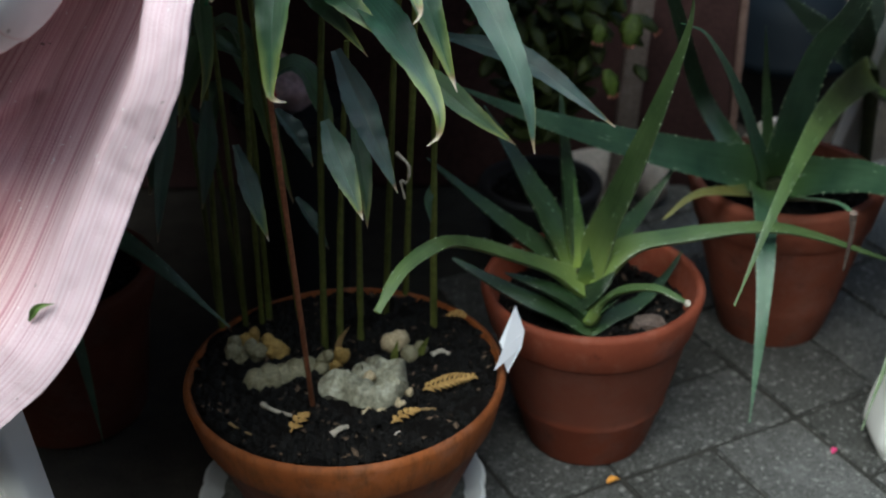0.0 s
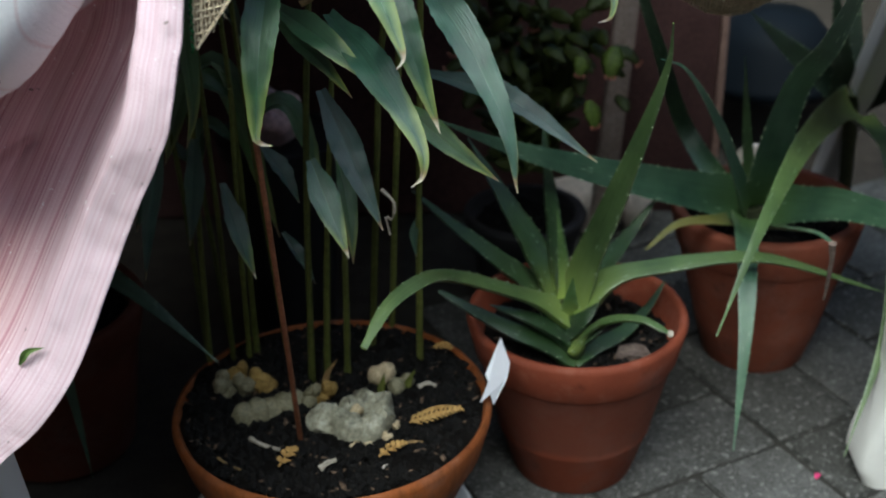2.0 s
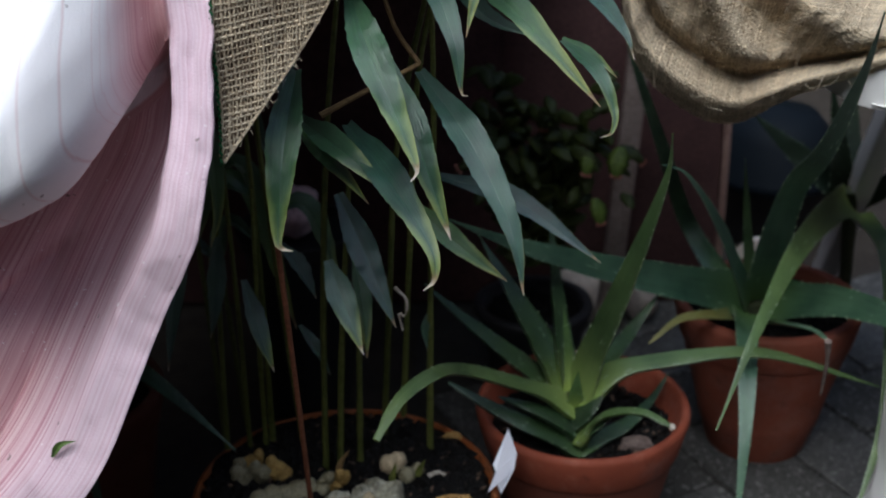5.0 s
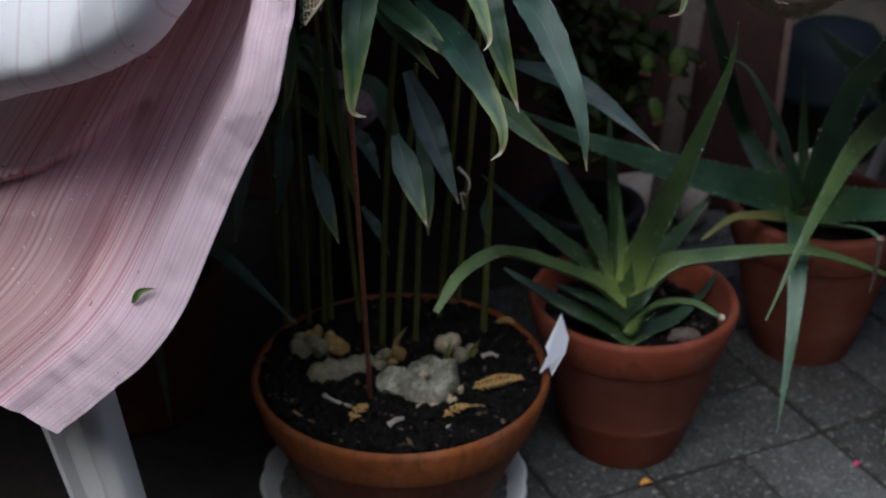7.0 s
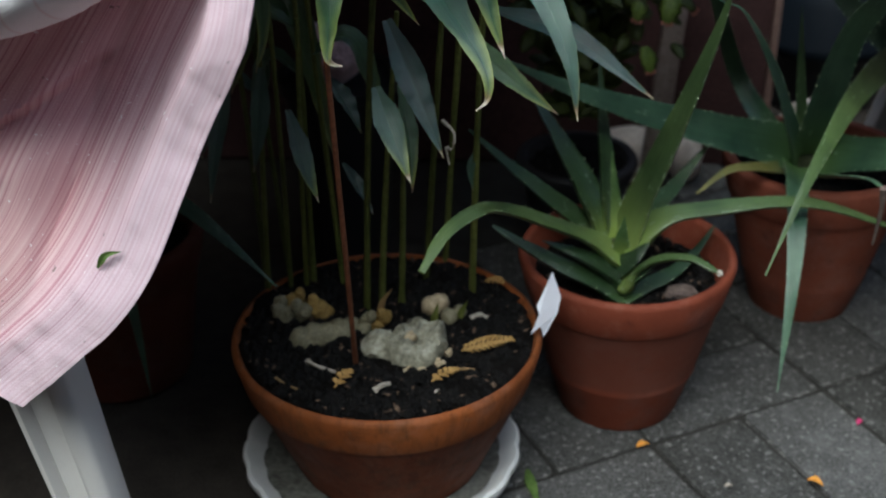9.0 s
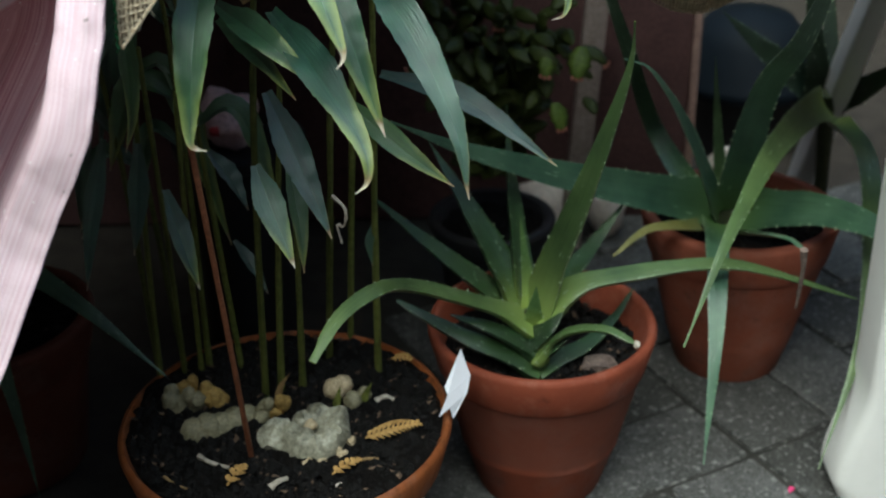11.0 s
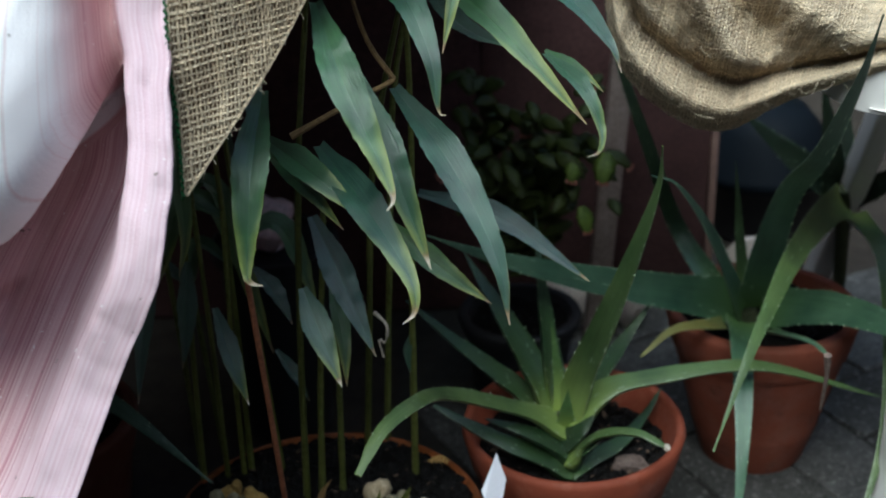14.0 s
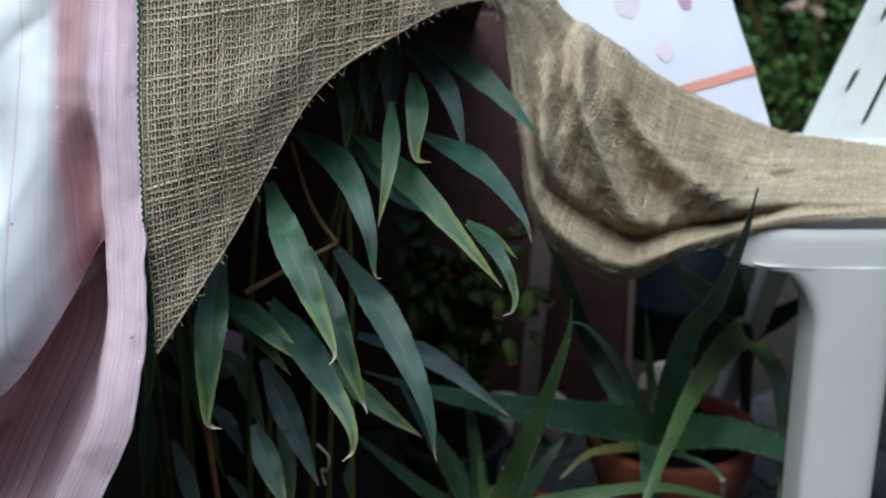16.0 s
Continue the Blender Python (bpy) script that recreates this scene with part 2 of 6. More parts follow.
specked(M_PAVER, 170, 0.26, (0.46, 0.455, 0.44))
specked(M_PAVER, 85, 0.18, (0.40, 0.395, 0.375))
M_EARTH = mottled("trodden_earth", (0.022, 0.019, 0.016), (0.062, 0.052, 0.043), 30, 400, 0.95, 0.8, 0.003, 0.2)
M_SAND = mottled("joint_sand", (0.020, 0.019, 0.017), (0.050, 0.047, 0.042), 30, 400, 0.95, 0.8, 0.003, 0.2)
M_LEAF = leaf_mat("ginger_leaf", (0.012, 0.047, 0.037), (0.042, 0.112, 0.086), (0.19, 0.26, 0.06), 0.955, (0.55, 0.46, 0.33), 1.28)
M_LEAF_DRY = leaf_mat("ginger_leaf_dry_edge", (0.015, 0.056, 0.034), (0.052, 0.132, 0.078), (0.30, 0.36, 0.08), 0.925, (0.70, 0.63, 0.50), 0.99)
M_LEAF_YELLOW = leaf_mat("ginger_leaf_yellowing", (0.022, 0.078, 0.022), (0.060, 0.150, 0.042), (0.34, 0.37, 0.07), 0.95, (0.5, 0.36, 0.2), 0.98)
M_STEM = mottled("ginger_stem", (0.075, 0.098, 0.020), (0.180, 0.198, 0.050), 22, 200, 0.5, 0.25, 0.001, 0.3, 0.5)
M_STAKE = mottled("bamboo_stake", (0.13, 0.045, 0.022), (0.26, 0.10, 0.05), 60, 300, 0.6, 0.2, 0.001)
M_TWIG = mottled("dry_twig", (0.16, 0.10, 0.045), (0.30, 0.20, 0.09), 60, 300, 0.8, 0.3, 0.001)
M_RHIZ = mottled("ginger_rhizome", (0.12, 0.112, 0.075), (0.50, 0.485, 0.375), 60, 260, 0.32, 0.35, 0.002)
def ringed(m, size, amount):
    """Darker growth rings round a rhizome."""
    nt = m.node_tree
    b = nt.nodes["Principled BSDF"]
    old = b.inputs["Base Color"].links[0].from_socket
    w = node(nt, "TexWave", Scale=size, Distortion=9.0, Detail=3.0)
    w.inputs["Detail Scale"].default_value = 2.0
    nt.links.new(nt.nodes.new("ShaderNodeTexCoord").outputs["Object"], w.inputs["Vector"])
    base(nt, b, mix(nt, maths(nt, "MULTIPLY", maths(nt, "SUBTRACT", 0.40, w.outputs["Fac"]), amount, True), old, (0.09, 0.075, 0.045)))


ringed(M_RHIZ, 34, 0.7)
M_RHIZ_OLD = mottled("old_rhizome_skin", (0.13, 0.115, 0.065), (0.29, 0.265, 0.17), 45, 350, 0.55, 0.6, 0.002)
M_SCAR = mottled("rhizome_scar", (0.36, 0.27, 0.15), (0.62, 0.52, 0.35), 90, 400, 0.7, 0.6, 0.002)
M_RHIZ_Y = mottled("yellow_shoot_base", (0.20, 0.12, 0.03), (0.42, 0.28, 0.09), 60, 350, 0.7, 0.5, 0.002)
M_DRY = mottled("dry_frond", (0.26, 0.14, 0.04), (0.46, 0.29, 0.10), 80, 300, 0.8, 0.2, 0.001)
M_PETAL = mottled("orange_petal", (0.55, 0.22, 0.03), (0.75, 0.36, 0.06), 80, 300, 0.7, 0.2, 0.001)
M_STALK = mottled("pale_straw", (0.28, 0.24, 0.19), (0.5, 0.45, 0.38), 80, 300, 0.8, 0.2, 0.001)
M_TAG = plain("tag_plastic", (0.78, 0.78, 0.84), 0.45, 0.4, 200, 0.12)
M_ENAMEL = plain("glazed_dish", (0.80, 0.81, 0.80), 0.32, 0.5, 90, 0.45)
M_DISH_WELL = mottled("grimy_glaze", (0.045, 0.043, 0.035), (0.24, 0.24, 0.21), 35, 180, 0.6, 0.4, 0.002)
M_PLASTIC = plain("white_plastic", (0.78, 0.77, 0.74), 0.38, 0.45, 150, 0.12)
M_ALOE = aloe_mat("aloe_green", (0.042, 0.080, 0.026), (0.105, 0.165, 0.058), (0.230, 0.310, 0.075), 0.26)
M_ALOE_HEART = aloe_mat("aloe_heart", (0.032, 0.074, 0.016), (0.080, 0.148, 0.036), (0.280, 0.370, 0.080), 0.60)
M_ALOE_GREY = aloe_mat("aloe_grey_green", (0.028, 0.074, 0.046), (0.080, 0.160, 0.098), (0.095, 0.175, 0.050), 0.22)
# Darker copies of the aloe green, with leaf shade put into the colour.
M_ALOE_BACK_SHADED = aloe_mat("aloe_back_shaded", (0.015, 0.038, 0.012), (0.044, 0.086, 0.026), (0.190, 0.260, 0.060), 0.24)
M_ALOE_LOW_SHADED = aloe_mat("aloe_low_shaded", (0.010, 0.028, 0.008), (0.030, 0.064, 0.020), (0.050, 0.092, 0.026), 0.20)
# Aloe green darkened further: the seat's shadow is painted into this one.
M_ALOE_FAR_SHADED = aloe_mat("aloe_far_shaded", (0.007, 0.019, 0.009), (0.020, 0.044, 0.020), (0.030, 0.050, 0.020))
M_ALOE_YELLOW = aloe_mat("aloe_yellowing", (0.115, 0.120, 0.030), (0.220, 0.205, 0.060), (0.105, 0.125, 0.040))
M_ALOE_STEM = mottled("aloe_stem_sheaths", (0.030, 0.045, 0.020), (0.085, 0.095, 0.048), 40, 260, 0.7, 0.5, 0.002)
M_TOOTH = plain("aloe_tooth", (0.33, 0.42, 0.26), 0.5)
M_DEAD = mottled("withered_tip", (0.07, 0.048, 0.042), (0.20, 0.15, 0.125), 80, 300, 0.9, 0.5, 0.001)
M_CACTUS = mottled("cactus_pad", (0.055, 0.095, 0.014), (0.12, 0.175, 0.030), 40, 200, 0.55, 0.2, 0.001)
M_CACTUS_SHADED = mottled("cactus_pad_shaded", (0.022, 0.036, 0.007), (0.060, 0.078, 0.016), 40, 200, 0.55, 0.2, 0.001)
M_BOARD = mottled("red_brown_board", (0.056, 0.027, 0.026), (0.112, 0.057, 0.055), 14, 200, 0.75, 0.3, 0.002)
M_BOARD_EDGE = mottled("worn_board_edge", (0.22, 0.13, 0.11), (0.36, 0.24, 0.2), 30, 200, 0.8, 0.3, 0.001)
M_BATTEN = mottled("weathered_batten", (0.22, 0.175, 0.155), (0.38, 0.31, 0.28), 25, 250, 0.85, 0.3, 0.001)
M_BUCKET = plain("grey_blue_bucket", (0.006, 0.009, 0.013), 0.6, 0.08, 120, 0.3)
M_STONE = mottled("pale_stone", (0.50, 0.43, 0.37), (0.82, 0.74, 0.66), 25, 250, 0.85, 0.5, 0.003)
M_BUD = mottled("reddish_bud", (0.26, 0.09, 0.07), (0.45, 0.20, 0.15), 80, 300, 0.6, 0.2, 0.001)
M_BUSH = mottled("bush_leaf", (0.03, 0.075, 0.014), (0.09, 0.17, 0.035), 30, 150, 0.55, 0.2, 0.001, 0.3, 0.4)
M_BLOSSOM = mottled("dusty_pink_blossom", (0.26, 0.18, 0.14), (0.42, 0.31, 0.25), 40, 200, 0.8, 0.3, 0.001)
M_PRINT = plain("printed_cotton", (0.80, 0.78, 0.84), 0.85, 0.15, 300, 0.12)
M_PRINT_O = plain("orange_print", (0.80, 0.36, 0.28), 0.85, 0.15, 300, 0.15)
M_PRINT_P = plain("mauve_print", (0.56, 0.36, 0.47), 0.85, 0.15, 300, 0.2)
M_PRINT_L = plain("pale_pink_print", (0.80, 0.68, 0.74), 0.85, 0.15, 300, 0.2)
M_BAG = mottled("pale_pink_plastic", (0.52, 0.33, 0.36), (0.80, 0.63, 0.66), 30, 200, 0.4, 0.3, 0.002)
M_BAG_RED = plain("red_print", (0.50, 0.06, 0.08), 0.5)
M_BLACK = plain("black_plastic", (0.02, 0.02, 0.022), 0.5, 0.3)
M_GREENLEAF = mottled("fresh_leaf_bit", (0.06, 0.11, 0.025), (0.12, 0.19, 0.045), 60, 200, 0.6, 0.2, 0.001)
M_PINKBIT = plain("magenta_petal", (0.55, 0.04, 0.16), 0.6)
M_BRICK = mottled("blocker_brick", (0.09, 0.05, 0.04), (0.17, 0.10, 0.08), 12, 120, 0.9, 0.5, 0.003)
M_HEDGE = mottled("hedge_leaf", (0.025, 0.06, 0.015), (0.06, 0.12, 0.03), 30, 150, 0.6, 0.2, 0.001, 0.3, 0.4)
M_SEAM = plain("green_thread", (0.02, 0.10, 0.035), 0.8, 0.2)


def jute(name, dark, light):
    m, nt, b = material(name, 0.95, 0.1)
    big, fib = noise_tex(nt, 14, 4), noise_tex(nt, 900, 3)
    col = ramp(nt, big, [(0.3, dark), (0.7, light)])
    col = mix(nt, 0.5, col, ramp(nt, fib, [(0.3, tuple(c * 0.45 for c in dark)), (0.7, tuple(min(1, c * 1.3) for c in light))]))
    col = mix(nt, 1.0, col, ramp(nt, nt.nodes.new("ShaderNodeNewGeometry").outputs["Random Per Island"], [(0, (0.72, 0.72, 0.72)), (1, (1.1, 1.08, 1.05))]), "MULTIPLY")
    base(nt, b, col)
    bump(nt, b, fib, 0.6, 0.0008)
    return m


M_JUTE = jute("jute_yarn", (0.56, 0.405, 0.270), (0.88, 0.725, 0.53))
M_FRAY = jute("frayed_jute", (0.48, 0.40, 0.29), (0.7, 0.62, 0.48))
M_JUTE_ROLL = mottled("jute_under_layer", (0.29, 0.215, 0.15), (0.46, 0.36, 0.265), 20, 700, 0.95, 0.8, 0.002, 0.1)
M_JUTE_BACK = mottled("jute_dark_backing", (0.20, 0.145, 0.10), (0.32, 0.24, 0.17), 20, 700, 0.95, 0.8, 0.002, 0.1)


def striped_cloth():
    """White cotton with fine pink and wine-red stripes that crowd together towards the hem."""
    m, nt, b = material("striped_cotton", 0.85, 0.12)
    u, v = uv(nt)
    uu = maths(nt, "ADD", u, maths(nt, "MULTIPLY", noise_tex(nt, 9, 2), 0.0006))
    c = nt.nodes.new("ShaderNodeCombineXYZ")
    nt.links.new(uu, c.inputs[0])
    nt.links.new(maths(nt, "MULTIPLY", v, 0.0003), c.inputs[1])
    lines = node(nt, "TexNoise", Scale=700.0, Detail=2.0, Roughness=0.7)
    bands = node(nt, "TexNoise", Scale=75.0, Detail=2.0, Roughness=0.6)
    pale = node(nt, "TexNoise", Scale=170.0, Detail=1.0, Roughness=0.5)
    for t in (lines, bands, pale):
        nt.links.new(c.outputs[0], t.inputs["Vector"])
    pink = ramp(nt, lines.outputs["Fac"], [(0.29, (0.40, 0.13, 0.20)), (0.37, (0.57, 0.32, 0.38)), (0.47, (0.68, 0.475, 0.535)), (0.66, (0.78, 0.635, 0.685))])
    pink = mix(nt, ramp(nt, bands.outputs["Fac"], [(0.34, (0.30, 0.30, 0.30)), (0.48, (0, 0, 0))]), pink, (0.55, 0.28, 0.32))
    pink = mix(nt, ramp(nt, pale.outputs["Fac"], [(0.52, (0, 0, 0)), (0.64, (0.18, 0.18, 0.18))]), pink, (0.86, 0.785, 0.80))
    # Salmon past the hem: peach cloth tone plus warm bounced light of the folds.
    pink = mix(nt, ramp(nt, uu, [(0.034, (0, 0, 0)), (0.056, (0.80, 0.80, 0.80))]), pink, mix(nt, 1.0, pink, (1.0, 0.86, 0.76), "MULTIPLY"))
    pink = mix(nt, ramp(nt, uu, [(0.028, (0.3, 0.3, 0.3)), (0.042, (0, 0, 0))]), pink, (0.71, 0.60, 0.67))
    saw = maths(nt, "FRACT", maths(nt, "MULTIPLY", uu, 90.0))
    thin = maths(nt, "MULTIPLY", maths(nt, "SUBTRACT", 0.05, maths(nt, "ABSOLUTE", maths(nt, "SUBTRACT", saw, 0.5))), 20.0, True)
    white = mix(nt, maths(nt, "MULTIPLY", thin, 0.5), (0.93, 0.915, 0.92), (0.70, 0.47, 0.47))
    col = mix(nt, maths(nt, "MULTIPLY", maths(nt, "SUBTRACT", uu, 0.100), 28.0, True), pink, white)
    col = mix(nt, ramp(nt, noise_tex(nt, 8, 5), [(0.5, (0, 0, 0)), (0.8, (0.12, 0.12, 0.12))]), col, (0.60, 0.45, 0.41))
    specks = noise_tex(nt, 110, 2)
    col = mix(nt, ramp(nt, specks, [(0.74, (0, 0, 0)), (0.77, (0.7, 0.7, 0.7))]), col, (0.16, 0.12, 0.10))
    lint = noise_tex(nt, 260, 1)
    col = mix(nt, ramp(nt, lint, [(0.745, (0, 0, 0)), (0.765, (0.8, 0.8, 0.8))]), col, (0.92, 0.90, 0.90))
    base(nt, b, col)
    weave = noise_tex(nt, 700, 2)
    bump(nt, b, maths(nt, "ADD", maths(nt, "MULTIPLY", lines.outputs["Fac"], 0.8), maths(nt, "ADD", weave, maths(nt, "MULTIPLY", noise_tex(nt, 45, 4), 1.6))), 0.35, 0.0014)
    return m


M_CLOTH = striped_cloth()


# ---- building helpers ----
def empty(name, at=(0, 0, 0)):
    ob = new(name)
    ob.location = at
    return ob


def part(name, bm, mat, parent=None, label="", smooth=True):
    me = bpy.data.meshes.new(name)
    bmesh.ops.recalc_face_normals(bm, faces=bm.faces)
    bm.to_mesh(me)
    bm.free()
    me.materials.append(mat)
    if smooth:
        me.polygons.foreach_set("use_smooth", [True] * len(me.polygons))
        me.set_sharp_from_angle(angle=radians(50))
    ob = new(name, me)
    if parent is not None:
        ob.parent = parent
        ob.matrix_parent_inverse = Matrix.Translation(parent.location).inverted()
    if label:
        tagged(ob, label)
    return ob


def smooth(a, b, x):
    t = max(0.0, min(1.0, (x - a) / (b - a)))
    return t * t * (3 - 2 * t)


def curve_points(ctrl, n, even=True):
    """n + 1 points along a smooth curve through the control points, evenly spaced unless even is False."""
    p = [Vector(c) for c in ctrl]
    if len(p) == 2:
        return [p[0].lerp(p[1], i / n) for i in range(n + 1)]
    p = [2 * p[0] - p[1]] + p + [2 * p[-1] - p[-2]]
    fine, segs = [], len(p) - 3
    m = segs * 24 if even else n
    for i in range(m + 1):
        k = min(int(i / m * segs), segs - 1)
        t = i / m * segs - k
        a, b, c, d = p[k:k + 4]
        fine.append(0.5 * ((2 * b) + (c - a) * t + (2 * a - 5 * b + 4 * c - d) * t * t + (3 * b - a - 3 * c + d) * t ** 3))
    if not even:
        return fine
    run = [0.0]
    for a, b in zip(fine, fine[1:]):
        run.append(run[-1] + (b - a).length)
    out, k = [], 0
    for i in range(n + 1):
        s = run[-1] * i / n
        while k < len(run) - 2 and run[k + 1] < s:
            k += 1
        f = (s - run[k]) / max(run[k + 1] - run[k], 1e-9)
        out.append(fine[k].lerp(fine[k + 1], min(1.0, f)))
    return out


def tangents(pts):
    return [(pts[min(i + 1, len(pts) - 1)] - pts[max(i - 1, 0)]).normalized() for i in range(len(pts))]


def skin(bm, rings, closed=True, caps=True, uvs=None):
    """Join rings of points into a tube or, with closed False, a strip."""
    vs = [[bm.verts.new(p) for p in r] for r in rings]
    lay = bm.loops.layers.uv.verify() if uvs else None
    k = len(vs[0])
    for i in range(len(vs) - 1):
        for j in range(k if closed else k - 1):
            q = (j + 1) % k
            f = bm.faces.new((vs[i][j], vs[i][q], vs[i + 1][q], vs[i + 1][j]))
            if lay:
                for loop, (a, c) in zip(f.loops, ((i, j), (i, q), (i + 1, q), (i + 1, j))):
                    loop[lay].uv = uvs(a, c)
    if closed and caps:
        for r in (vs[0], vs[-1]):
            if k > 2:
                bm.faces.new(r)
    return vs


def tube(bm, ctrl, r0, r1=None, n=10, sides=6, wob=0.0, seed=0):
    pts = curve_points(ctrl, n)
    r1 = r0 if r1 is None else r1
    rings = []
    up = Vector((0.31, 0.2, 0.93))
    rng = random.Random(seed)
    for i, (p, t) in enumerate(zip(pts, tangents(pts))):
        a = t.cross(up)
        a = a.normalized() if a.length > 1e-4 else Vector((1, 0, 0))
        b = t.cross(a)
        r = (r0 + (r1 - r0) * i / n) * (1 + wob * rng.uniform(-1, 1))
        rings.append([p + r * (a * math.cos(w) + b * math.sin(w)) for w in (2 * math.pi * j / sides for j in range(sides))])
    skin(bm, rings)


def lathe(bm, profile, sides=64, wave=None):
    rings = []
    for k, (r, z) in enumerate(profile):
        ring = []
        for j in range(sides):
            a = 2 * math.pi * j / sides
            rr = r * (wave(a, r, z) if wave else 1.0)
            ring.append((rr * math.cos(a), rr * math.sin(a), z))
        rings.append(ring)
    skin(bm, rings, caps=False)


def blob(bm, at, size, seed=0, rough=0.15, freq=40.0, sub=2, turn=0.0):
    """A lumpy rounded clod."""
    r = bmesh.ops.create_icosphere(bm, subdivisions=sub, radius=1.0)
    rot = Matrix.Rotation(turn, 3, "Z")
    off = Vector((seed * 3.7, seed * 1.3, seed * 2.1))
    for v in r["verts"]:
        d = 1 + rough * 2 * noise.noise(v.co * 1.6 + off) + rough * noise.noise(v.co * 4 + off)
        v.co = Vector(at) + rot @ Vector((v.co.x * size[0] * d, v.co.y * size[1] * d, v.co.z * size[2] * d))


def box(bm, lo, hi, bevel=0.0):
    r = bmesh.ops.create_cube(bm, size=1.0)
    lo, hi = Vector(lo), Vector(hi)
    for v in r["verts"]:
        v.co = Vector(((lo[k] + hi[k]) / 2 + v.co[k] * (hi[k] - lo[k]) for k in range(3)))
    if bevel:
        edges = list({e for v in r["verts"] for e in v.link_edges})
        bmesh.ops.bevel(bm, geom=edges, offset=bevel, segments=2, affect="EDGES", profile=0.6)


# ---- plants ----
def blade(bm, ctrl, width, face=(0, -0.7, 0.7), fold=0.60, thick=0.0006, wave=0.11, seed=0, n=44, peak=0.40):
    """A thin lance-shaped leaf along the curve, broad side towards face, folded along its midrib, with a crinkled margin."""
    pts = curve_points(ctrl, n)
    rng = random.Random(seed)
    ph, fq, twist = rng.uniform(0, 6), rng.uniform(10, 17), rng.uniform(-0.22, 0.22)
    rings = []
    cols = (-1, -0.72, -0.38, 0, 0.38, 0.72, 1, 0.72, 0.38, 0, -0.38, -0.72)
    F = Vector(face).normalized()
    for i, (p, t) in enumerate(zip(pts, tangents(pts))):
        s = i / n
        w = 0.5 * width * max(0.03, 0.30 + 0.70 * smooth(-0.06, peak, s) if s < peak else 1 - ((s - peak) / (1 - peak)) ** 1.38)
        side = t.cross(F).normalized()
        nor = side.cross(t).normalized()
        a = twist * (s - 0.3)
        side, nor = side * math.cos(a) + nor * math.sin(a), nor * math.cos(a) - side * math.sin(a)
        ring = []
        for k, c in enumerate(cols):
            ripple = wave * w * c * c * math.sin(fq * s * 2 + ph + (1.7 if c > 0 else 0))
            crinkle = 0.045 * w * noise.noise(Vector((s * 21, c * 1.3 + seed * 7.7, seed)))
            lift = fold * w * abs(c) + ripple + crinkle - (thick if k > 6 else 0)
            nick = 1 + (0.10 * noise.noise(Vector((s * 34, c + seed * 3.1, 4.0))) - 0.04 * rng.random() if abs(c) == 1 and 0.06 < s < 0.96 else 0)
            ring.append(p + side * (c * w * nick) + nor * lift)
        rings.append(ring)
    skin(bm, rings, uvs=lambda a, c: (0.5 + 0.5 * cols[c], a / n))


def aloe_leaf(name, parent, ctrl, width, mat, face=(0, -0.6, 0.8), thick=0.3, n=30, teeth=True, blunt=0.0, label="", every=0.015, clasp=0.2, channel=0.42):
    """A thick aloe leaf: channelled above towards its clasping base, rounded beneath, with horny teeth along both margins."""
    bm = bmesh.new()
    pts = curve_points(ctrl, n)
    F = Vector(face).normalized()
    top = [-1, -0.86, -0.62, -0.32, 0, 0.32, 0.62, 0.86]
    under = [1, 0.93, 0.74, 0.42, 0, -0.42, -0.74, -0.93]
    across = top + under
    seed = len(parent.children) * 3.7 + width * 900
    rings, frames = [], []
    for i, (p, t) in enumerate(zip(pts, tangents(pts))):
        s = i / n
        w = width / 2 * max(0.05, (1 - s ** 1.5) * (1 - blunt) + blunt * (1 if s < 0.96 else 0.70))
        w *= 1 + clasp * (1 - smooth(0.0, 0.22, s)) + 0.06 * noise.noise(Vector((s * 7, seed, 0)))
        side = t.cross(F).normalized()
        nor = side.cross(t).normalized()
        hollow = channel * (1 - s) ** 1.5 - 0.10 + 0.10 * noise.noise(Vector((s * 6, seed, 9)))
        bend = 0.12 * w * noise.noise(Vector((s * 9, seed, 5)))
        ring = []
        for k, c in enumerate(across):
            d = hollow * c * c - (thick * 1.15 * math.sqrt(max(0.0, 1 - c * c)) + 0.05 if k >= 8 else 0)
            ring.append(p + side * (c * w) + nor * (d * w + bend * c))
        rings.append(ring)
        frames.append((p + nor * (hollow - 0.02) * w, side, nor, w, t))
    skin(bm, rings, uvs=lambda a, c: (0.5 + 0.5 * across[c], a / n))
    leaf = part(name, bm, mat, parent, label)
    if teeth:
        bm = bmesh.new()
        length = sum((pts[i + 1] - pts[i]).length for i in range(n))
        count = max(4, int(length / every))
        rng = random.Random(int(seed * 10))
        for k in range(1, count):
            for g in (-1, 1):
                s = min(n - 0.01, max(0.0, (k + rng.uniform(-0.3, 0.3)) / count * n))
                i = min(int(s), n - 1)
                (p0, s0, n0, w0, t0), (p1, s1, n1, w1, t1) = frames[i], frames[i + 1]
                f = s - i
                p, sd, w = p0.lerp(p1, f), s0.lerp(s1, f), w0 + (w1 - w0) * f
                root = p + sd * (g * w * 0.99)
                h = min(0.0020, 0.0007 + w * 0.075) * rng.uniform(0.6, 1.2)
                tip = root + sd * (g * h) + t0 * h * 0.6
                a, b = root + t0 * h * 0.55, root - t0 * h * 0.55
                vs = [bm.verts.new(q) for q in (a - sd * g * 0.001, b - sd * g * 0.001, root + n0 * h * 0.5 - sd * g * 0.001, tip)]
                for tri in ((0, 1, 3), (1, 2, 3), (2, 0, 3), (0, 2, 1)):
                    bm.faces.new([vs[q] for q in tri])
        tagged(part("teeth", bm, M_TOOTH, leaf, smooth=False), "pale horny margin teeth", kind="stuff")
    return leaf


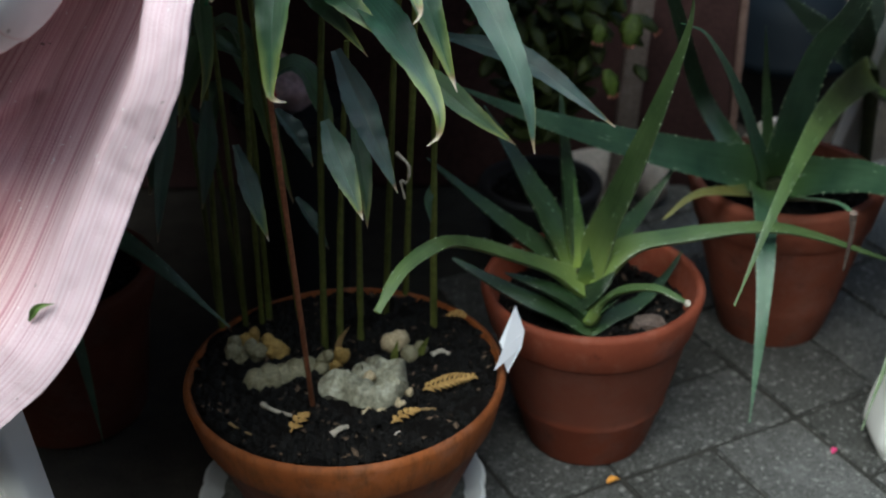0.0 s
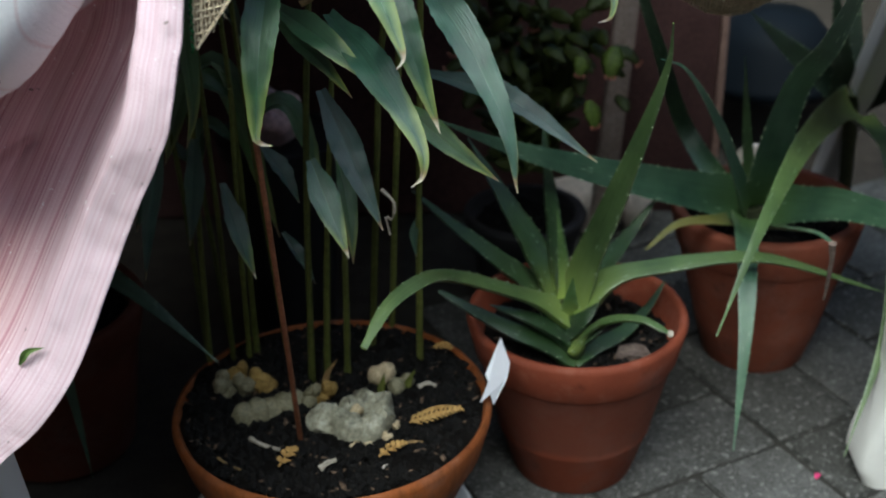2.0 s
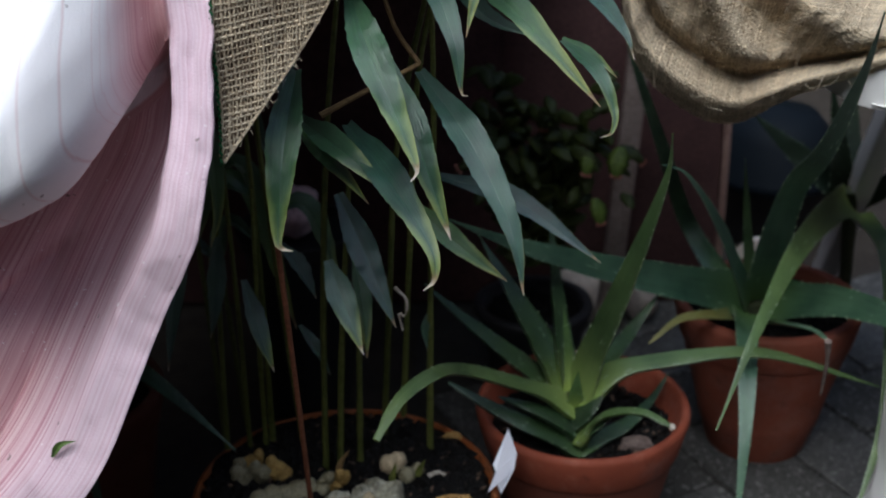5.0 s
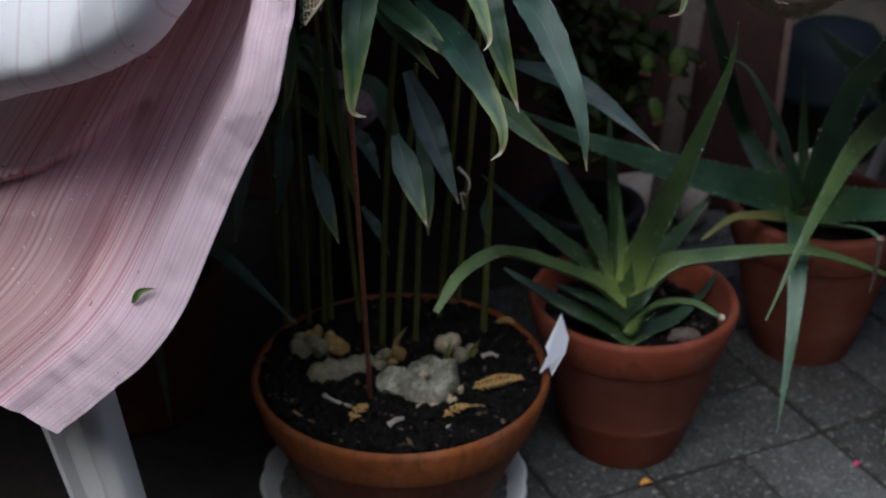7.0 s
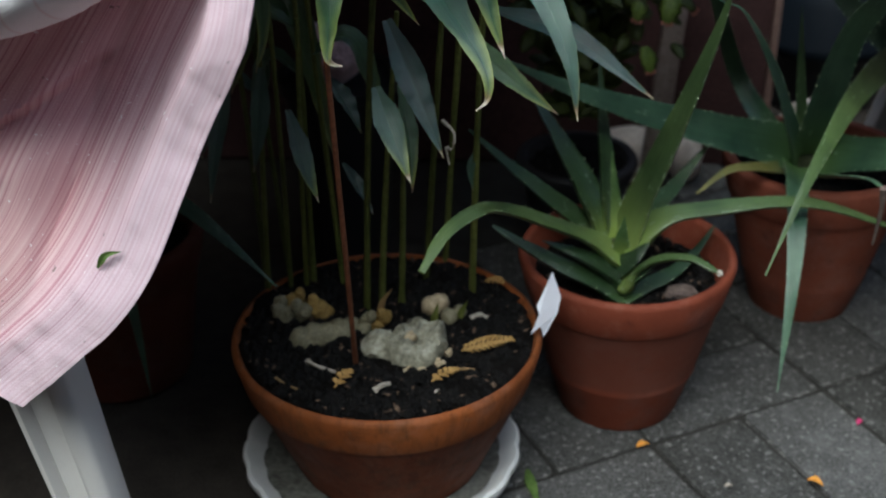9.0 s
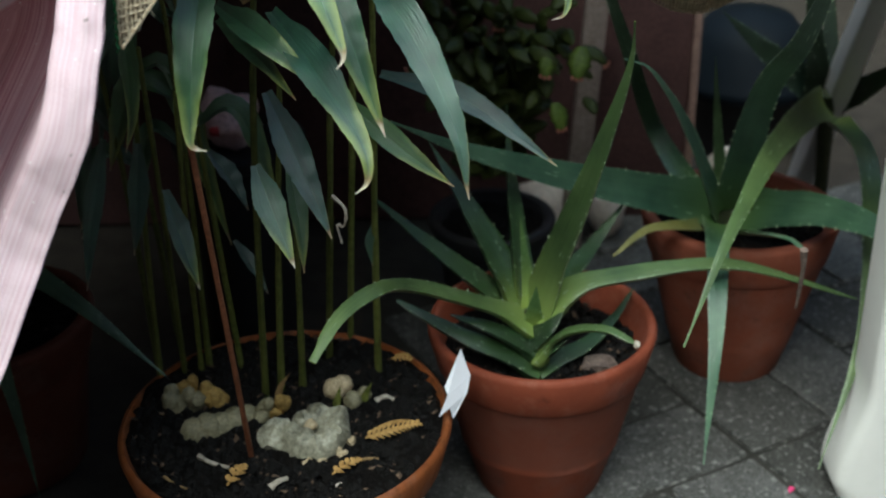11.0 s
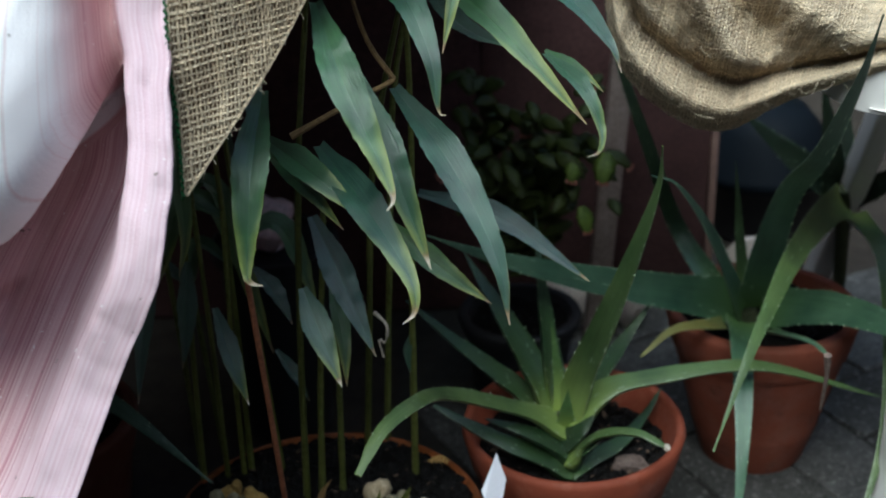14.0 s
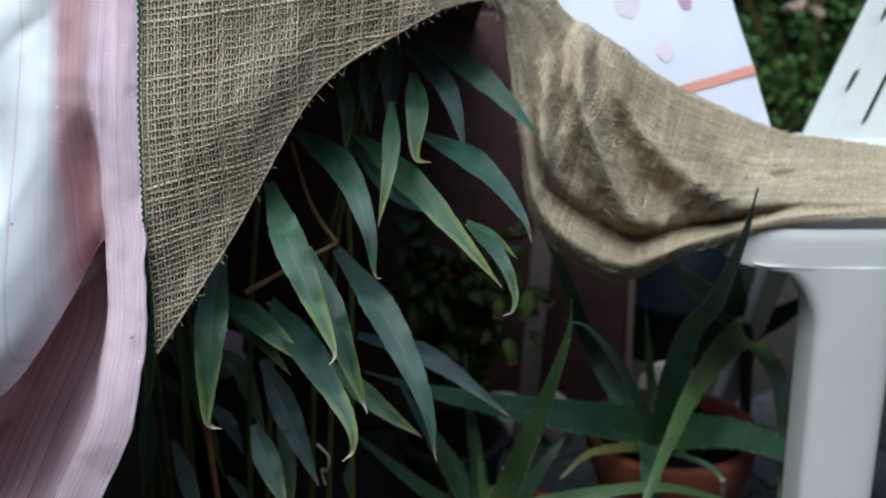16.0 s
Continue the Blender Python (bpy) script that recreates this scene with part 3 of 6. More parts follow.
# ---- ground and paving ----
bm = bmesh.new()
bmesh.ops.create_grid(bm, x_segments=40, y_segments=40, size=60.0)
ground = part("ground", bm, M_EARTH)
tagged(ground, "dark trodden earth round the grey paving", "ground", kind="structure")
ground.location.z = -0.0060

ORIGIN, ALONG = Vector((0.180, 0.868, 0.0)), Vector((0.885, 0.466, 0)).normalized()
DOWN = Vector((ALONG.y, -ALONG.x, 0))
PW, PL, GAP = 0.107, 0.214, 0.0058


def paver_mesh(seed):
    bm = bmesh.new()
    box(bm, (-PL / 2 + GAP / 2, -PW / 2 + GAP / 2, -0.05), (PL / 2 - GAP / 2, PW / 2 - GAP / 2, 0.0), 0.0045)
    rng = random.Random(seed)
    for v in bm.verts:
        v.co += Vector((rng.uniform(-1, 1), rng.uniform(-1, 1), rng.uniform(-0.4, 0.4))) * 0.0012
    me = bpy.data.meshes.new("paver")
    bm.to_mesh(me)
    bm.free()
    me.materials.append(M_PAVER)
    return me


def lay_paving():
    pavement = empty("pavement")
    bm = bmesh.new()
    bmesh.ops.create_grid(bm, x_segments=60, y_segments=90, size=1.0)
    for v in bm.verts:
        v.co.x, v.co.y = 0.62 + 0.66 * v.co.x, 0.33 + 1.21 * v.co.y
        v.co.z = -0.0045 + 0.0012 * noise.noise(Vector((v.co.x * 25, v.co.y * 25, 0)))
    part("joint_filling", bm, M_SAND, pavement, "sand swept into the joints")
    tagged(pavement, "weathered grey concrete paving bricks in basket weave", "paving", kind="structure")
    meshes = [paver_mesh(s) for s in range(5)]
    yaw = math.atan2(ALONG.y, ALONG.x)
    rng = random.Random(4)
    for i in range(-9, 9):
        for j in range(-9, 8):
            for h in (0, 1):
                upright = (i + j) % 2 == 0
                a, d = ((i + 0.25 + 0.5 * h), (j + 0.5)) if upright else ((i + 0.5), (j + 0.25 + 0.5 * h))
                c = ORIGIN + ALONG * (a * PL) + DOWN * (d * PL)
                # Left is bare earth; at the rear the dark ground stands in for shade.
                if c.y < -0.9 or c.y > 1.62 or abs(c.x) > 1.5 or c.x < -0.06 + 0.3 * max(0.0, c.y - 0.85):
                    continue
                m = Matrix.Translation((c.x, c.y, rng.uniform(-0.0015, 0.001))) @ Matrix.Rotation(yaw + (math.pi / 2 if upright else 0) + rng.uniform(-0.01, 0.01), 4, "Z") @ Matrix.Rotation(rng.uniform(-0.008, 0.008), 4, "X")
                ob = new("paver", rng.choice(meshes))
                ob.parent = pavement
                ob.matrix_basis = m


# ---- pots ----
def flower_pot(name, at, rim_r, height, base_r, rim_h, mat, label, lip=0.012, groove=None, taper=0.009, step=0.0035, body_mat=None):
    pot = empty(name, at)
    t = 0.010
    inner = rim_r - lip
    band_r = rim_r - taper - step
    bm = bmesh.new()
    prof = [(0.0, 0.004), (base_r - 0.006, 0.004), (base_r - 0.002, 0.0), (base_r, 0.004)]
    if groove:
        for z, d in groove:
            r = base_r + (band_r - base_r) * z / (height - rim_h)
            prof += [(r, z - 0.004), (r + d, z), (r + d, z + 0.003)]
    prof += [(band_r, height - rim_h - 0.002)]
    prof += [(band_r - t, height - rim_h - 0.002), (base_r - t, 0.014), (0.0, 0.014)]
    lathe(bm, prof)
    body = part("body", bm, body_mat or mat, pot)
    body.location = at
    bm = bmesh.new()
    lathe(bm, [(band_r - t, height - rim_h), (rim_r - taper - (0.002 if step else 0), height - rim_h - 0.001), (rim_r - taper * (1 if step else 0.97), height - rim_h + 0.003), (rim_r - 0.001, height - 0.006), (rim_r - 0.003, height - 0.001), (rim_r - 0.006, height), (inner - 0.001, height - 0.001), (inner - 0.003, height - 0.005), (band_r - t, height - rim_h)])
    rim = part("rim", bm, mat, pot)
    rim.location = at
    for o in (body, rim):
        o.matrix_parent_inverse = Matrix.Translation(Vector(at)).inverted()
    tagged(pot, label, "flower pot", group="terracotta pots")
    return pot


def soil_disc(name, at, r, label, seed, clods, bumpy=0.0055):
    """Soil that fills a pot, as an uneven disc with crumbs."""
    rng = random.Random(seed)
    bm = bmesh.new()
    rings = []
    for k in range(15):
        rr = r * k / 14
        rings.append([(rr * math.cos(a), rr * math.sin(a), bumpy * 2 * noise.noise(Vector((rr * math.cos(a) * 30, rr * math.sin(a) * 30, seed))) + bumpy * noise.noise(Vector((rr * math.cos(a) * 110, rr * math.sin(a) * 110, seed)))) for a in (2 * math.pi * j / 56 for j in range(56))])
    rings.append([(r * math.cos(2 * math.pi * j / 56) * 0.97, r * math.sin(2 * math.pi * j / 56) * 0.97, -0.03) for j in range(56)])
    skin(bm, rings)
    bmesh.ops.remove_doubles(bm, verts=bm.verts, dist=1e-6)
    soil = part(name, bm, M_SOIL)
    soil.location = at
    tagged(soil, label, "soil", kind="stuff")
    verts, faces = [], []
    for k in range(clods):
        a, q = rng.uniform(0, 6.283), r * 0.955 * math.sqrt(rng.random())
        s = rng.choice((0.0013, 0.0020, 0.0028, 0.0040, 0.0058)) * rng.uniform(0.7, 1.3)
        c = Vector((q * math.cos(a), q * math.sin(a), s * 0.3))
        b = len(verts)
        for d in ((1, 0, 0), (-1, 0, 0), (0, 1, 0), (0, -1, 0), (0, 0, 0.8), (0, 0, -0.8)):
            verts.append(c + Vector(d) * s * rng.uniform(0.6, 1.4))
        faces += [(b + x, b + y, b + z) for x, y, z in ((0, 2, 4), (2, 1, 4), (1, 3, 4), (3, 0, 4), (2, 0, 5), (1, 2, 5), (3, 1, 5), (0, 3, 5))]
    me = bpy.data.meshes.new("crumbs")
    me.from_pydata(verts, [], faces)
    me.materials.append(M_CLOD)
    ob = new("crumbs", me)
    ob.parent = soil
    tagged(ob, "loose crumbs of dark soil", kind="stuff")
    verts, faces = [], []
    for k in range(clods // 22):
        a, q = rng.uniform(0, 6.283), r * 0.95 * math.sqrt(rng.random())
        s, w, tip = rng.choice((0.0011, 0.0018, 0.0030)) * rng.uniform(0.7, 1.3), rng.uniform(0, 6.283), rng.uniform(-0.3, 0.5)
        along_it, over = Vector((math.cos(w), math.sin(w), tip)) * s * 1.7, Vector((-math.sin(w), math.cos(w), rng.uniform(-0.4, 0.4))) * s * 0.7
        c, b = Vector((q * math.cos(a), q * math.sin(a), 0.004)), len(verts)
        verts += [c + along_it, c + over, c - along_it * rng.uniform(0.6, 1.0), c - over, c + Vector((0, 0, s * 0.4)), c - Vector((0, 0, s * 0.4))]
        faces += [(b + x, b + y, b + z) for x, y, z in ((0, 1, 4), (1, 2, 4), (2, 3, 4), (3, 0, 4), (1, 0, 5), (2, 1, 5), (3, 2, 5), (0, 3, 5))]
    me = bpy.data.meshes.new("bark_chips")
    me.from_pydata(verts, [], faces)
    me.materials.append(M_CHIP)
    ob = new("bark_chips", me)
    ob.parent = soil
    tagged(ob, "brown bark chips and pale specks in the soil", kind="stuff")
    return soil


GIN, ALO, POT2 = Vector((-0.0755, 0.8165, 0.0)), Vector((0.151, 0.945, 0.0)), Vector((0.376, 1.150, 0.0))
flower_pot("flower_pot", (GIN.x, GIN.y, 0.025), 0.1426, 0.139, 0.090, 0.040, M_POT_OLD, "wide orange-brown terracotta pot standing in a white dish", lip=0.006, taper=0.009, step=0.004, body_mat=M_POT_BODY)
flower_pot("flower_pot", tuple(ALO), 0.108, 0.178, 0.061, 0.042, M_POT, "red terracotta pot with a thick rim holding an aloe", groove=[(0.054, 0.0022)], lip=0.008, body_mat=M_POT_BANDED)
flower_pot("flower_pot", tuple(POT2), 0.106, 0.188, 0.058, 0.046, M_POT_DARK, "terracotta pot on the paving behind the other pots", groove=[(0.05, 0.001)])
flower_pot("flower_pot", (-0.385, 0.985, 0.0), 0.105, 0.17, 0.075, 0.045, M_POT_BROWN, "shaded terracotta pot beside the plastic chair leg")
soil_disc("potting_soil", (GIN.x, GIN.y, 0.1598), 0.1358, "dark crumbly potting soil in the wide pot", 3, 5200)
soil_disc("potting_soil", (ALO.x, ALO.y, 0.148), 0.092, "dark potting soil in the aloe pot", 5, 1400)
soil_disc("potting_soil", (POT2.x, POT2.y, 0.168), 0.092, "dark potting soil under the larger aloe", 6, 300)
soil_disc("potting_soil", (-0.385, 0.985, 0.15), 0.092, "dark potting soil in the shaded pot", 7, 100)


def saucer(at):
    """A scalloped glazed dish: a dirty well, and a fluted rim that turns out and down."""
    dish = empty("saucer", at)
    scal = lambda a, r, z: 1 + ((0.022 * abs(math.sin(a * 10)) ** 0.7 + 0.006 * math.sin(a * 3 + 1) - 0.012) if r > 0.112 else 0)
    bm = bmesh.new()
    lathe(bm, [(0.0, 0.022), (0.098, 0.022), (0.106, 0.0225), (0.1135, 0.025), (0.1135, 0.016), (0.102, 0.001), (0.092, 0.0), (0.0, 0.0)], 144)
    part("well", bm, M_DISH_WELL, dish, "grimy inside of the dish").location = at
    bm = bmesh.new()
    lathe(bm, [(0.1125, 0.0252), (0.118, 0.0295), (0.124, 0.0345), (0.128, 0.0365), (0.1312, 0.0350), (0.1318, 0.0310), (0.1285, 0.0235), (0.120, 0.0160), (0.1125, 0.0150), (0.1125, 0.0252)], 168, scal)
    part("rim", bm, M_ENAMEL, dish, "white fluted rim").location = at
    for o in dish.children:
        o.matrix_parent_inverse = Matrix.Translation(Vector(at)).inverted()
    return tagged(dish, "white scalloped dish under the wide terracotta pot", "saucer")


saucer((GIN.x - 0.009, GIN.y - 0.002, 0.001))

# ---- ginger plant ----
ginger = empty("ginger_plant", (GIN.x, GIN.y, 0.157))
tagged(ginger, "tall ginger plant with drooping dry-tipped leaves in a pot", "plant")
UPFACE = (0.05, -0.75, 0.65)
LEAVES = [
    # control points, width, material
    ([(-0.079, 0.705, 0.599), (-0.084, 0.655, 0.559), (-0.088, 0.630, 0.506), (-0.084, 0.624, 0.499), (-0.077, 0.621, 0.499)], 0.0240, M_LEAF_DRY),
    ([(-0.041, 0.717, 0.654), (-0.023, 0.668, 0.619), (0.003, 0.630, 0.568), (0.008, 0.618, 0.557), (0.004, 0.613, 0.552)], 0.0248, M_LEAF_DRY),
    ([(-0.015, 0.706, 0.605), (0.007, 0.665, 0.557), (0.029, 0.641, 0.497)], 0.0224, M_LEAF_DRY),
    ([(-0.050, 0.753, 0.541), (-0.015, 0.688, 0.522), (0.014, 0.640, 0.494), (0.018, 0.627, 0.475), (0.010, 0.624, 0.467)], 0.0256, M_LEAF_DRY),
    ([(-0.087, 0.755, 0.546), (-0.047, 0.711, 0.533), (-0.011, 0.685, 0.510)], 0.0208, M_LEAF_DRY),
    ([(-0.090, 0.772, 0.530), (-0.058, 0.737, 0.513), (-0.033, 0.712, 0.494)], 0.0144, M_LEAF_YELLOW),
    ([(0.004, 0.781, 0.573), (0.044, 0.721, 0.535), (0.072, 0.679, 0.485), (0.080, 0.660, 0.444)], 0.0256, M_LEAF),
    ([(-0.070, 0.749, 0.430), (-0.056, 0.723, 0.403), (-0.041, 0.699, 0.374)], 0.0216, M_LEAF_DRY),
    ([(-0.065, 0.798, 0.466), (-0.041, 0.768, 0.421), (-0.018, 0.738, 0.376)], 0.0240, M_LEAF),
    ([(-0.008, 0.825, 0.446), (0.032, 0.798, 0.419), (0.071, 0.783, 0.394)], 0.0192, M_LEAF_YELLOW),
    ([(0.014, 0.886, 0.445), (0.080, 0.862, 0.431), (0.151, 0.822, 0.391)], 0.0208, M_LEAF),
    ([(-0.027, 0.821, 0.663), (0.012, 0.757, 0.649), (0.031, 0.719, 0.616), (0.036, 0.707, 0.582), (0.041, 0.705, 0.579)], 0.0248, M_LEAF),
    ([(0.022, 0.830, 0.657), (0.078, 0.751, 0.624), (0.133, 0.694, 0.574)], 0.0240, M_LEAF_YELLOW),
    ([(0.109, 0.747, 0.606), (0.132, 0.704, 0.594), (0.142, 0.688, 0.572), (0.140, 0.680, 0.560), (0.132, 0.676, 0.558)], 0.0120, M_LEAF_DRY),
    ([(0.110, 0.757, 0.605), (0.132, 0.735, 0.597), (0.147, 0.722, 0.586)], 0.0080, M_LEAF_YELLOW),
    ([(0.078, 0.839, 0.652), (0.122, 0.785, 0.639), (0.151, 0.739, 0.616), (0.159, 0.725, 0.598)], 0.0224, M_LEAF),
    ([(0.083, 0.915, 0.715), (0.133, 0.877, 0.685), (0.179, 0.841, 0.645)], 0.0232, M_LEAF),
    ([(0.052, 0.788, 0.696), (0.050, 0.740, 0.664), (0.040, 0.709, 0.620)], 0.0144, M_LEAF_YELLOW),
    ([(0.070, 0.831, 0.708), (0.072, 0.795, 0.684), (0.070, 0.769, 0.656), (0.082, 0.765, 0.652)], 0.0192, M_LEAF_YELLOW),
    ([(0.066, 0.894, 0.715), (0.098, 0.857, 0.686), (0.113, 0.826, 0.640)], 0.0200, M_LEAF),
    ([(0.056, 0.876, 0.726), (0.051, 0.849, 0.694), (0.050, 0.820, 0.658)], 0.0176, M_LEAF),
    ([(0.009, 0.852, 0.709), (0.015, 0.825, 0.677), (0.013, 0.807, 0.646)], 0.0144, M_LEAF_YELLOW),
    ([(0.028, 0.853, 0.713), (0.032, 0.836, 0.683), (0.034, 0.821, 0.662)], 0.0128, M_LEAF),
    ([(0.020, 0.845, 0.640), (0.055, 0.815, 0.606), (0.098, 0.800, 0.592)], 0.0160, M_LEAF),
    # shaded leaves low among the stems
    ([(-0.150, 0.805, 0.385), (-0.132, 0.770, 0.347), (-0.118, 0.740, 0.334)], 0.0176, M_LEAF_DRY),
    ([(-0.180, 0.860, 0.400), (-0.184, 0.840, 0.344), (-0.188, 0.830, 0.315)], 0.0176, M_LEAF),
    ([(-0.210, 0.870, 0.400), (-0.218, 0.830, 0.345), (-0.221, 0.800, 0.300)], 0.0160, M_LEAF),
    ([(-0.125, 0.860, 0.392), (-0.108, 0.850, 0.372), (-0.094, 0.840, 0.349)], 0.0176, M_LEAF),
    ([(-0.167, 0.810, 0.530), (-0.161, 0.785, 0.462), (-0.166, 0.770, 0.432)], 0.0144, M_LEAF_YELLOW),
    ([(-0.120, 0.900, 0.290), (-0.104, 0.890, 0.268), (-0.091, 0.880, 0.248)], 0.0128, M_LEAF),
    ([(-0.060, 0.838, 0.395), (-0.050, 0.810, 0.350), (-0.047, 0.790, 0.318)], 0.0160, M_LEAF_YELLOW),
    ([(0.002, 0.884, 0.312), (-0.002, 0.876, 0.296), (0.001, 0.870, 0.280)], 0.0080, M_LEAF),
    ([(-0.150, 0.880, 0.560), (-0.175, 0.850, 0.520), (-0.205, 0.830, 0.460)], 0.0224, M_LEAF),
    ([(-0.120, 0.880, 0.600), (-0.110, 0.840, 0.570), (-0.105, 0.800, 0.520)], 0.0208, M_LEAF),
]
for k, (ctrl, w, mat) in enumerate(LEAVES):
    bm = bmesh.new()
    blade(bm, ctrl, w * (1.02 if k < 10 else 1.0), UPFACE if k < 24 else (0.3, -0.4, 0.85), seed=k)
    part("leaf", bm, mat, ginger)
bm = bmesh.new()
tube(bm, [(-0.022, 0.800, 0.380), (-0.012, 0.792, 0.372), (-0.014, 0.790, 0.358), (-0.019, 0.790, 0.362), (-0.016, 0.789, 0.345)], 0.0016, 0.0008, 14, 5, 0.3)
part("withered_leaf", bm, M_STALK, ginger, "curled dry leaf end")
STEMS = [
    [(-0.098, 0.856, 0.150), (-0.090, 0.850, 0.33), (-0.076, 0.830, 0.50), (-0.055, 0.824, 0.66)],
    [(-0.085, 0.862, 0.150), (-0.075, 0.850, 0.30), (-0.060, 0.835, 0.46)],
    [(-0.066, 0.864, 0.150), (-0.062, 0.862, 0.26), (-0.059, 0.859, 0.36)],
    [(-0.046, 0.908, 0.150), (-0.034, 0.890, 0.32), (-0.018, 0.870, 0.50), (0.030, 0.86, 0.70)],
    [(-0.029, 0.946, 0.150), (-0.016, 0.935, 0.36), (0.0, 0.915, 0.55), (0.050, 0.90, 0.72)],
    [(0.000, 0.888, 0.150), (0.004, 0.880, 0.32), (0.011, 0.860, 0.50), (0.012, 0.84, 0.62)],
    [(-0.196, 0.885, 0.150), (-0.190, 0.880, 0.30), (-0.180, 0.87, 0.45)],
    [(-0.175, 0.890, 0.150), (-0.172, 0.880, 0.30), (-0.170, 0.86, 0.48)],
    [(-0.160, 0.893, 0.150), (-0.155, 0.880, 0.30), (-0.148, 0.87, 0.44)],
]
for k, ctrl in enumerate(STEMS):
    bm = bmesh.new()
    tube(bm, ctrl, 0.0033 if k < 6 else 0.0026, 0.0022, 16, 7, 0.10, k)
    part("stem", bm, M_STEM, ginger)


def thicket(parent):
    """Rear shoots of the clump, with leaves hanging in the shade."""
    rng = random.Random(21)
    for k in range(4):
        x = -0.192 + 0.021 * k + rng.uniform(-0.006, 0.006)
        y = 0.905 + rng.uniform(-0.015, 0.012) - 1.6 * (x + 0.0755) ** 2
        top = Vector((x * 1.35 + 0.02 + rng.uniform(-0.03, 0.03), y + rng.uniform(0.0, 0.05), rng.uniform(0.58, 0.78)))
        foot = Vector((x, y, 0.152))
        path = curve_points([foot, foot.lerp(top, 0.5) + Vector((rng.uniform(-0.01, 0.01), 0.01, 0)), top], 20)
        bm = bmesh.new()
        tube(bm, [foot, path[10], top], 0.0030, 0.0018, 14, 6, 0.1, k)
        part("stem", bm, M_STEM, parent)
        for q in range(3):
            root = path[8 + 3 * q + rng.randrange(0, 3)]
            w = rng.choice((rng.uniform(2.2, 3.6), rng.uniform(-0.5, 0.9)))
            ln = rng.uniform(0.10, 0.16)
            out = Vector((math.cos(w), 0.45 * math.sin(w), 0)) * ln * 0.6
            out.y = max(out.y, 0.86 - root.y)
            tip = root + out + Vector((0, 0, -ln * rng.uniform(0.55, 1.0)))
            bm = bmesh.new()
            blade(bm, [root, root + out * 0.55 + Vector((0, 0, 0.012)), tip], rng.uniform(0.015, 0.023), (0.2, -0.5, 0.85), seed=k * 7 + q, n=20)
            part("leaf", bm, rng.choice((M_LEAF, M_LEAF, M_LEAF_DRY, M_LEAF_YELLOW)), parent)


thicket(ginger)

def knobs(bm, spots, z, seed):
    """Overlapping smooth lumps, one swelling of the rhizome after another."""
    for k, (x, y, s) in enumerate(spots):
        nx, ny, _ = spots[k + 1] if k < len(spots) - 1 else spots[k - 1]
        blob(bm, (x, y, z + 0.0015 * math.sin(k * 2.3)), (s * 0.95, s, s), k + seed, 0.09, sub=3, turn=math.atan2(ny - y, nx - x))


